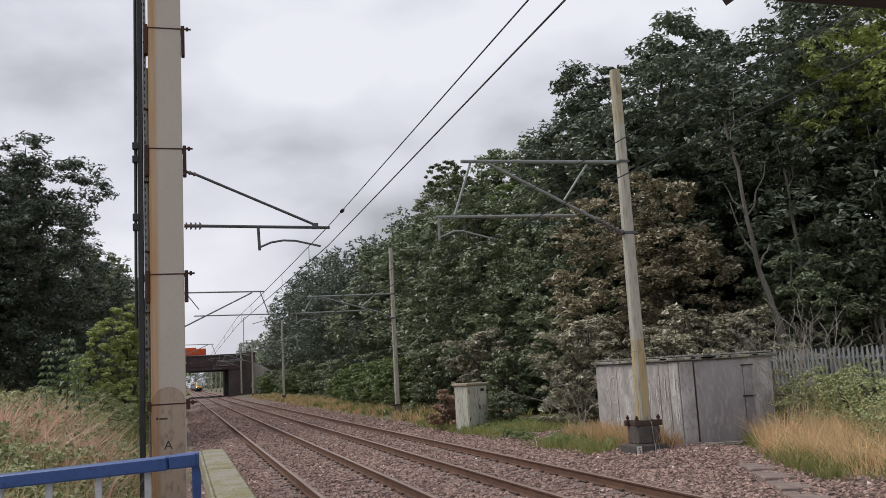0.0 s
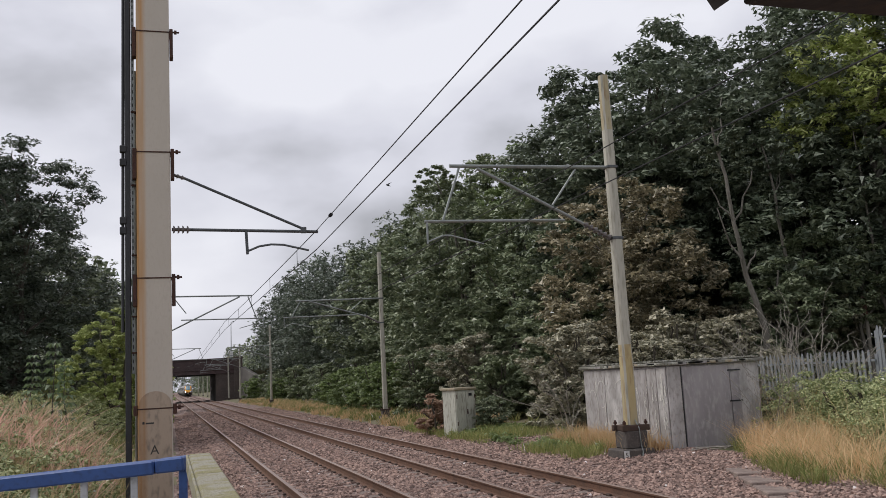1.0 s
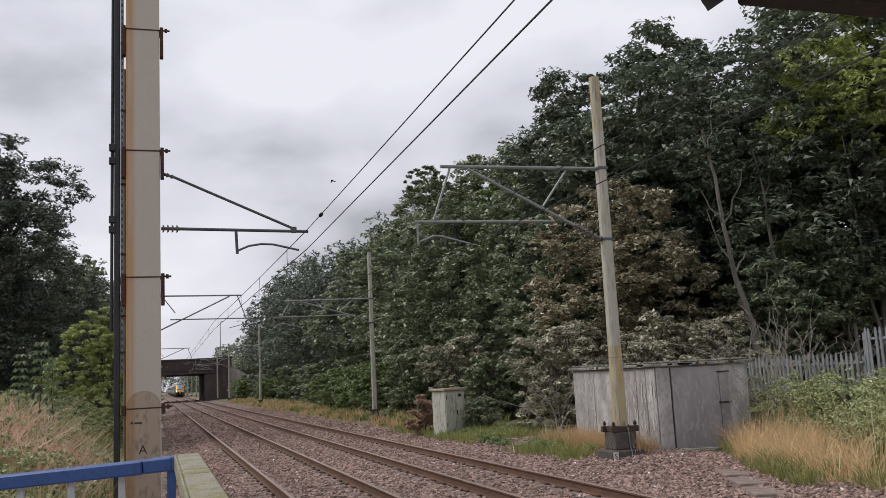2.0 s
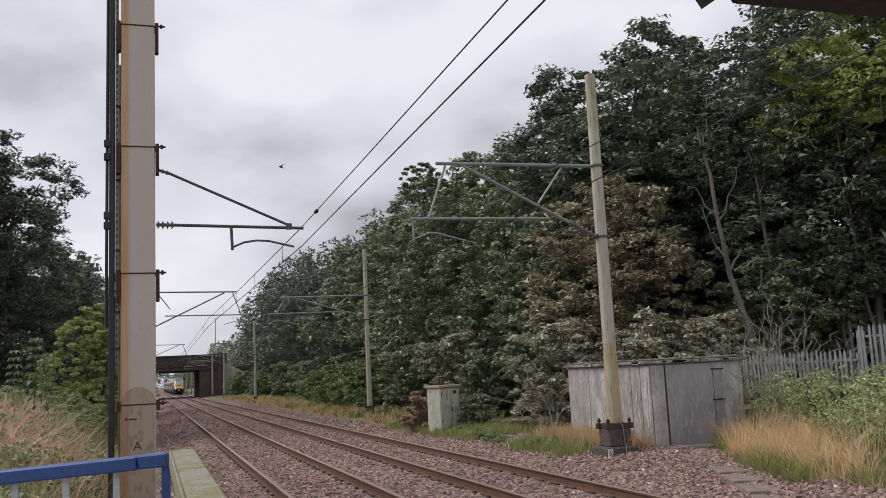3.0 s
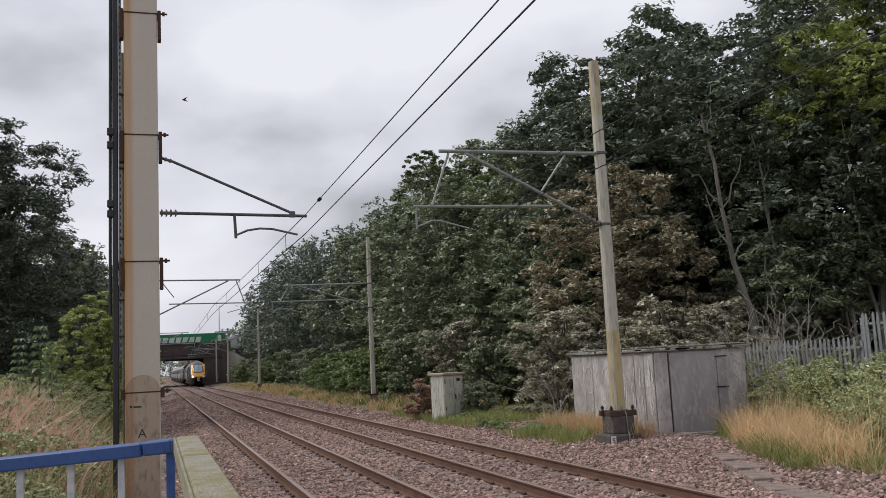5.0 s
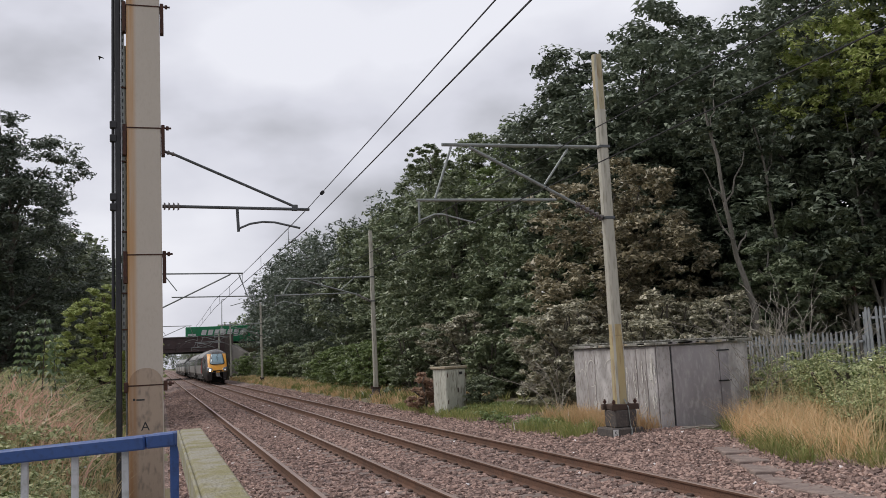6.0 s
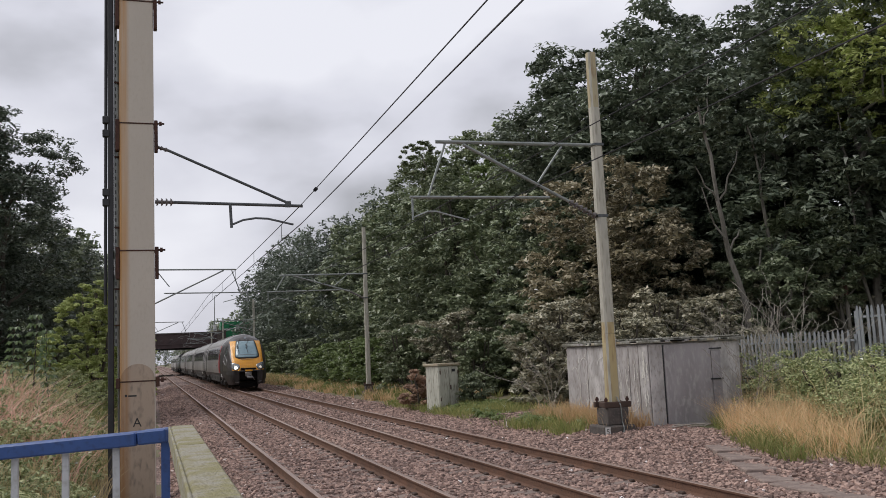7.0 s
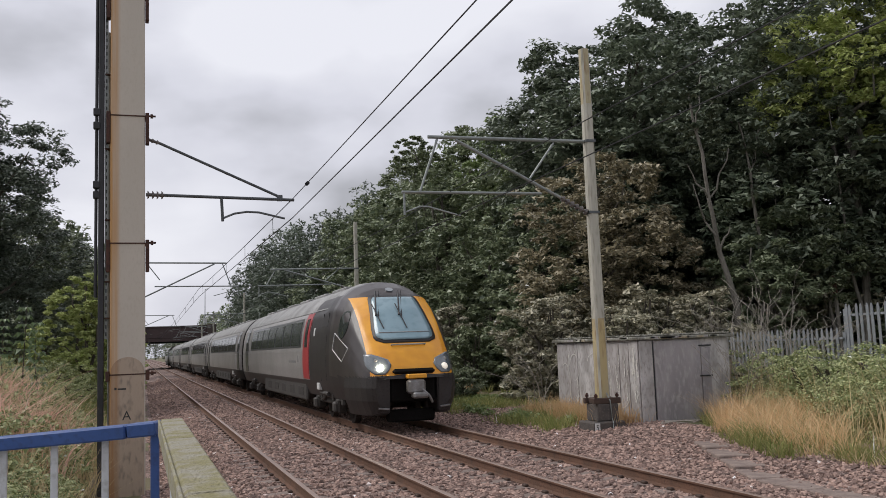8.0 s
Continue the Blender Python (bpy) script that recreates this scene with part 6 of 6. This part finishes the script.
    plant(shl, [(11.7, 47.0, 0, 1.05), (11.9, 51.5, 50, 1.1), (12.1, 56.5, R(), 1.05), (12.4, 64.0, R(), 1.1), (12.6, 70.0, R(), 1.0), (12.5, 138.0, R(), 1.2), (12.5, 104.0, R(), 1.0)], "shrubs at the foot of the bank")
    plant(shd, [(10.0, 27.9, 0, 0.42), (13.8, 34.5, R(), 0.9), (14.5, 87.0, R(), 1.3), (14.2, 121.0, R(), 1.2), (19.4, 25.4, R(), 0.95), (22.4, 26.6, R(), 0.95), (26.0, 25.0, R(), 1.1), (16.6, 26.4, R(), 0.85), (24.2, 29.0, R(), 1.2), (28.5, 27.0, R(), 1.3), (21.0, 29.5, R(), 1.2), (29.0, 23.5, R(), 1.2), (32.0, 23.0, R(), 1.4), (20.0, 36.5, R(), 1.6), (23.2, 37.5, R(), 1.7), (27.5, 33.5, R(), 1.6), (31.0, 30.0, R(), 1.7), (25.5, 41.0, R(), 1.8), (18.2, 44.5, R(), 1.5), (35.0, 26.0, R(), 1.8)], "shrubs at the foot of the bank")
    young = tree_model("tree", "young grey-green tree with a high thin crown", 17, 5.8, 1.9, "mixed", 0.10, 9000, 0.42, M_BARKL, 7)
    plant(young, [(19.6, 24.6, 0, 0.9), (22.6, 24.9, 80, 0.95), (25.6, 24.3, 160, 1.0), (21.4, 26.2, 220, 1.2)], "young trees behind the fence")
    bram = tree_model("shrub", "low green bramble thicket before the fence", 15, 1.15, 1.5, "weed", 0.034, 11000, 0.02, M_BARK, 8, 3, 3.5)
    plant(bram, [(13.5, 18.9, 0, 1.05), (13.7, 17.6, 60, 1.1), (13.6, 16.2, 120, 1.1), (13.5, 14.9, R(), 1.1), (13.7, 13.6, R(), 1.2), (12.8, 13.8, R(), 0.8), (13.2, 12.4, R(), 1.05), (-3.4, 22.0, R(), 0.6), (-4.5, 25.0, R(), 0.7), (-3.0, 28.0, R(), 0.7), (-2.2, 31.0, R(), 0.7), (-4.2, 31.5, R(), 0.8), (-1.6, 11.0, R(), 0.6), (-2.8, 35.0, R(), 0.9)], "low thickets")
    for k, (x, y, n, h) in enumerate(((12.75, 18.6, 7, 2.5), (13.1, 18.1, 8, 2.6), (13.5, 17.9, 8, 2.7), (13.9, 17.6, 8, 2.8), (14.2, 17.0, 8, 2.7), (14.3, 16.4, 6, 2.6), (13.2, 17.3, 6, 2.3), (11.85, 16.55, 5, 1.9), (12.35, 16.5, 5, 2.1), (10.0, 21.9, 8, 1.7))):
        make_dead_bush(x, y, n, h, 40 + k)
    # the other side of the line
    oak = tree_model("tree", "tall very dark leafy tree beyond the line", 21, 14.2, 4.4, "oak", 0.11, 50000, 0.05, M_BARK, 13)
    plant(oak, [(-6.4, 42.5, 40, 0.90), (-10.5, 46.0, 200, 1.0), (-7.8, 49.0, 120, 0.9)], "trees beyond the line")
    lft = tree_model("tree", "rounded mid-green tree beyond the line", 22, 10.5, 3.6, "mixed", 0.17, 14000, 0.05, M_BARK, 10)
    plant(lft, [(-5.2, 57.0, 0, 0.95), (-5.4, 78.0, 90, 1.15), (-8.5, 72.0, R(), 1.2), (-6.2, 100.0, R(), 1.25), (-7.5, 125.0, R(), 1.3)], "trees beyond the line")
    wil = tree_model("shrub", "tall yellow-green willow shrub beyond the line", 23, 5.4, 1.9, "willow", 0.07, 36000, 0.03, M_BARK, 10, 3, 3.0)
    plant(wil, [(-2.0, 38.0, 0, 1.0), (-1.3, 44.0, 100, 0.85)], "shrubs beyond the line")
    ash = tree_model("tree", "tall yellow-green ash with a high crown", 18, 14.5, 3.0, "willow", 0.11, 14000, 0.6, M_BARKL, 8, 1, 1.6)
    plant(ash, [(23.8, 24.8, 0, 1.0)], "trees on the bank")
    sap = make_sapling()
    plant(sap, [(-2.71, 24.0, 0, 1.2), (-3.2, 24.3, 60, 1.02), (-2.45, 24.6, 120, 1.1)], "tall weeds")
    rust = tree_model("shrub", "withered rust-brown shrub beside the cabinet", 16, 1.5, 0.9, "rust", 0.055, 6000, 0.03, M_BARK, 8, 3)
    plant(rust, [(8.75, 29.8, 0, 0.95), (9.3, 31.2, 80, 0.8)], "withered shrubs")
    # the far end of the line
    tiny = tree_model("tree", "hazy tree far down the line", 25, 15.0, 4.6, "mixed", 0.34, 2600, 0.06, M_BARK, 9)
    plant(tiny, [(16.0, 226.0, 0, 0.55)], "trees far down the line")
    for k in range(26):
        s = -1 if k % 2 else 1
        copy_thing(tiny, pose(4.4 + s * (9 + (k % 13) * 1.2), 230 + k * 15, 0.0, 0, 0, R())).scale = (min(1.2, 0.55 + 0.036 * k),) * 3
    for k in range(9):
        copy_thing(tiny, pose(19.5 + rs.uniform(-1, 3), 182 + k * 13, 0.5, 0, 0, R())).scale = (rs.uniform(0.85, 1.0),) * 3
    for k in range(16):
        copy_thing(tiny, pose(-50 + k * 7.5, 660 + rs.uniform(0, 30), 0.0, 0, 0, R())).scale = (1.3, 1.3, 1.3)


make_woods()


def grass_field(name, n, area, height, width, key, seed, label, mask=None, lean=0.35, heads=False, tuft=24):
    """Blades growing in tufts that lean outwards from their middles."""
    rs = np.random.RandomState(seed)
    x0, x1, y0, y1 = area
    k = max(1, n // tuft)
    tx, ty, th = rs.uniform(x0, x1, k), rs.uniform(y0, y1, k), rs.uniform(0.55, 1.2, k)
    it = rs.randint(0, k, n)
    ox, oy = rs.normal(size=n) * 0.09, rs.normal(size=n) * 0.09
    xs, ys = tx[it] + ox, ty[it] + oy
    h = height * rs.uniform(0.35, 1.15, n) * th[it]
    lx, ly = (ox * 3.0 + rs.normal(size=n) * lean * 0.8) * h, (oy * 3.0 + rs.normal(size=n) * lean * 0.8) * h
    if mask is not None:
        keep = np.array([mask(x, y) for x, y in zip(xs, ys)])
        xs, ys, h, lx, ly = xs[keep], ys[keep], h[keep], lx[keep], ly[keep]
        n = len(xs)
    zs = np.array([ground_z(x, y) for x, y in zip(xs, ys)]) - 0.03
    a = rs.uniform(0, 2 * np.pi, n)
    w = width * rs.uniform(0.6, 1.4, n)
    wx, wy = np.cos(a) * w, np.sin(a) * w
    p = np.stack([xs, ys, zs], 1)
    mid = p + np.stack([lx * 0.35, ly * 0.35, h * 0.6], 1)
    tip = p + np.stack([lx, ly, h], 1)
    wv = np.stack([wx, wy, np.zeros(n)], 1)
    k = 1.6 if heads else 0.8
    v = np.stack([p - wv, p + wv, mid + wv * k, tip, mid - wv * k], 1).reshape(-1, 3)
    i = 5 * np.arange(n)[:, None]
    f4 = (i + np.array([0, 1, 2, 4])).tolist()
    f3 = (i + np.array([4, 2, 3])).tolist()
    me = tri_mesh(name, v, f4 + f3, GRASS[key])
    return tagged(new(name, me), label, "grass", kind="stuff")


def patchy(sx, thr, seed):
    return lambda x, y: noise.noise((x * sx, y * sx, seed)) > thr


def leaf_carpet(name, n, area, height, size, key, seed, label, mask=None):
    """Low leafy growth of uneven height over a stretch of ground."""
    rs = np.random.RandomState(seed)
    x0, x1, y0, y1 = area
    m = n // 26
    cx, cy = rs.uniform(x0, x1, m), rs.uniform(y0, y1, m)
    if mask is not None:
        keep = np.array([mask(x, y) for x, y in zip(cx, cy)])
        cx, cy = cx[keep], cy[keep]
    top = np.array([0.35 + 0.9 * abs(noise.noise((x * 0.8, y * 0.8, seed))) for x, y in zip(cx, cy)])
    cz = np.array([ground_z(x, y) for x, y in zip(cx, cy)]) + height * top * rs.uniform(0.2, 1.0, len(cx))
    v, f = leaf_cloud(rs, np.stack([cx, cy, cz], 1), rs.uniform(0.10, 0.24, len(cx)), 26 * len(cx), size)
    return tagged(new(name, tri_mesh(name, v, f, LEAF[key])), label, "weeds", kind="stuff")


def verge(x, y):
    """How far (x, y) lies behind the edge of the grass beside the cable trough."""
    return x - lerp_table(y, [(9.0, 9.3), (11.7, 9.1), (12.7, 9.25), (15.3, 10.5), (17.0, 11.6)]) + 0.18 * noise.noise((x * 1.3, y * 1.3, 2))


def in_hut(x, y):
    return HX0 - 0.1 < x < HX1 + 0.1 and y > HY0 - 0.15


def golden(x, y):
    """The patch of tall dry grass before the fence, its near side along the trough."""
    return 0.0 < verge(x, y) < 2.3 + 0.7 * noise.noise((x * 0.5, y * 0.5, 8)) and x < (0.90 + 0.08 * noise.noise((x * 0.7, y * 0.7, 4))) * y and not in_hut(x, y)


def make_grass():
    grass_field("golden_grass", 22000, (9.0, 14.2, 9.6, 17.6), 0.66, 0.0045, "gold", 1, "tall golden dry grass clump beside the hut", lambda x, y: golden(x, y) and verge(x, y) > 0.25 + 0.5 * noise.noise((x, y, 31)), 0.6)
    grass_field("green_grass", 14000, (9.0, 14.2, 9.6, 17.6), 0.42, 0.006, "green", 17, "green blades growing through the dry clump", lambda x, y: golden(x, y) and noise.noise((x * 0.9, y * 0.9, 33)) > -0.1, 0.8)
    grass_field("golden_grass", 6000, (9.3, 10.7, 17.0, 21.5), 0.50, 0.007, "gold", 2, "tall golden dry grass beside the cabinet", patchy(0.6, -0.15, 7))
    grass_field("straw_grass", 16000, (8.7, 11.6, 29, 120), 0.42, 0.016, "gold", 3, "strip of golden dry grass along the ballast", patchy(0.25, -0.3, 9))
    grass_field("green_grass", 22000, (8.9, 12.2, 29, 120), 0.38, 0.018, "green", 13, "green and brown grass along the foot of the bank", patchy(0.3, -0.35, 3))
    grass_field("green_grass", 20000, (8.45, 10.8, 17.6, 34), 0.28, 0.009, "green", 4, "short green grass along the ballast", patchy(0.5, -0.25, 4))
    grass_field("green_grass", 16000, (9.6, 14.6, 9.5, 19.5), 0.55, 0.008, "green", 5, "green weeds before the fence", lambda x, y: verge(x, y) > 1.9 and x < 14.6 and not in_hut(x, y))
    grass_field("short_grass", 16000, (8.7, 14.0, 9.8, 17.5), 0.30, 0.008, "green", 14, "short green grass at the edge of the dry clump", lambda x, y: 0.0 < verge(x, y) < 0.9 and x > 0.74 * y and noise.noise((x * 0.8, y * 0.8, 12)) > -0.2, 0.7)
    grass_field("straw_grass", 3500, (10.4, 14.5, 10.5, 18.5), 1.15, 0.0055, "straw", 6, "thin tall dry straw stems in the weeds", lambda x, y: verge(x, y) > 0.9 and not in_hut(x, y) and noise.noise((x * 0.7, y * 0.7, 21)) > -0.1, 0.15)
    grass_field("straw_grass", 10000, (-5.5, -0.9, 9.0, 28.0), 0.95, 0.006, "straw", 7, "tangled straw-coloured weeds beyond the line", patchy(0.6, -0.25, 16), 0.3)
    grass_field("green_weeds", 9000, (-7.0, -0.9, 14.0, 40.0), 0.6, 0.011, "green", 8, "tangled green weeds beyond the line", patchy(0.4, -0.2, 1), 0.6)
    grass_field("pink_grass", 7500, (-3.6, -1.3, 16.0, 23.0), 0.9, 0.006, "pink", 9, "drift of pinkish-brown seeding grass", patchy(0.9, -0.02, 6), 0.5, heads=True)
    grass_field("weeds", 12000, (-12.0, -0.6, 40.0, 120.0), 1.1, 0.04, "green", 10, "distant green weeds beyond the line", None)
    leaf_carpet("leafy_weeds", 105000, (-5.5, -1.0, 8.0, 27.0), 1.22, 0.045, "weed", 51, "tangle of leafy green weeds beyond the line")
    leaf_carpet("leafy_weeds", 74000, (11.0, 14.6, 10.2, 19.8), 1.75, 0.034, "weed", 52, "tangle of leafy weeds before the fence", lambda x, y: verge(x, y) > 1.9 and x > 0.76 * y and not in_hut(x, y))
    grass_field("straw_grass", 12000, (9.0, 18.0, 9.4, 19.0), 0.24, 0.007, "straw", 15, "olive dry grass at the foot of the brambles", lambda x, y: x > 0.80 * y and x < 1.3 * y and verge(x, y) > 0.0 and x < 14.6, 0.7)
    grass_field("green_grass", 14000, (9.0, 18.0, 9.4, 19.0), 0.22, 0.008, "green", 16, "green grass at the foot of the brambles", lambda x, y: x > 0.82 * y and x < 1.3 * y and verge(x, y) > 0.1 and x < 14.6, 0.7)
    leaf_carpet("leafy_weeds", 30000, (8.7, 11.0, 18.2, 34.0), 0.30, 0.05, "light", 53, "low bright green plants along the ballast", patchy(0.45, -0.05, 8))


make_grass()


def hut_roof_only(x, y):
    edge = np.minimum(np.minimum(x - HX0, HX1 - x), np.minimum(y - HY0, HY1 - y))
    return (edge < -0.06) | (edge > 0.4)


tagged(stone_field("roof_moss", 2600, (10.05, 12.5, 16.85, 21.05, 1.0), (0.014, 0.042), lambda x, y: HUT_H + 0.105, M_ROOF, 12, "lumps of grey moss along the hut roof edge", hut_roof_only), category="moss")


# ---- what moves ----
TRAIN_ROWS = [(0.0, 325.6), (3.5, 191.0), (4.5, 153.3), (6.5, 77.2), (7.0, 57.9), (8.0, 19.5)]
ROAD_Z = 4.75


def motions():
    walk(train, [(t, pose(XF - 0.08, y, 0)) for t, y in TRAIN_ROWS])
    walk(green_lorry, [(0.0, pose(-22.7, 155.2, ROAD_Z)), (8.0, pose(31.5, 155.2, ROAD_Z))])
    walk(orange_lorry, [(0.0, pose(4.1, 158.8, ROAD_Z)), (8.0, pose(-66.0, 158.8, ROAD_Z))])
    path = [(0.0, 21.0, 17.3), (1.0, 17.44, 17.67), (3.5, 8.07, 19.47), (4.5, 4.51, 21.69), (6.0, -4.0, 25.5), (7.0, -13.0, 28.0), (8.0, -23.0, 30.0)]
    walk(bird, [(t, pose(x, 70, z, 0, 12, 20)) for t, x, z in path])
    for s, w in zip((-1, 1), bird_wings):
        walk(w, [(i * 0.2, pose(0, 0, 0, s * (28 if i % 2 else -18), 0, 0)) for i in range(41)])


motions()
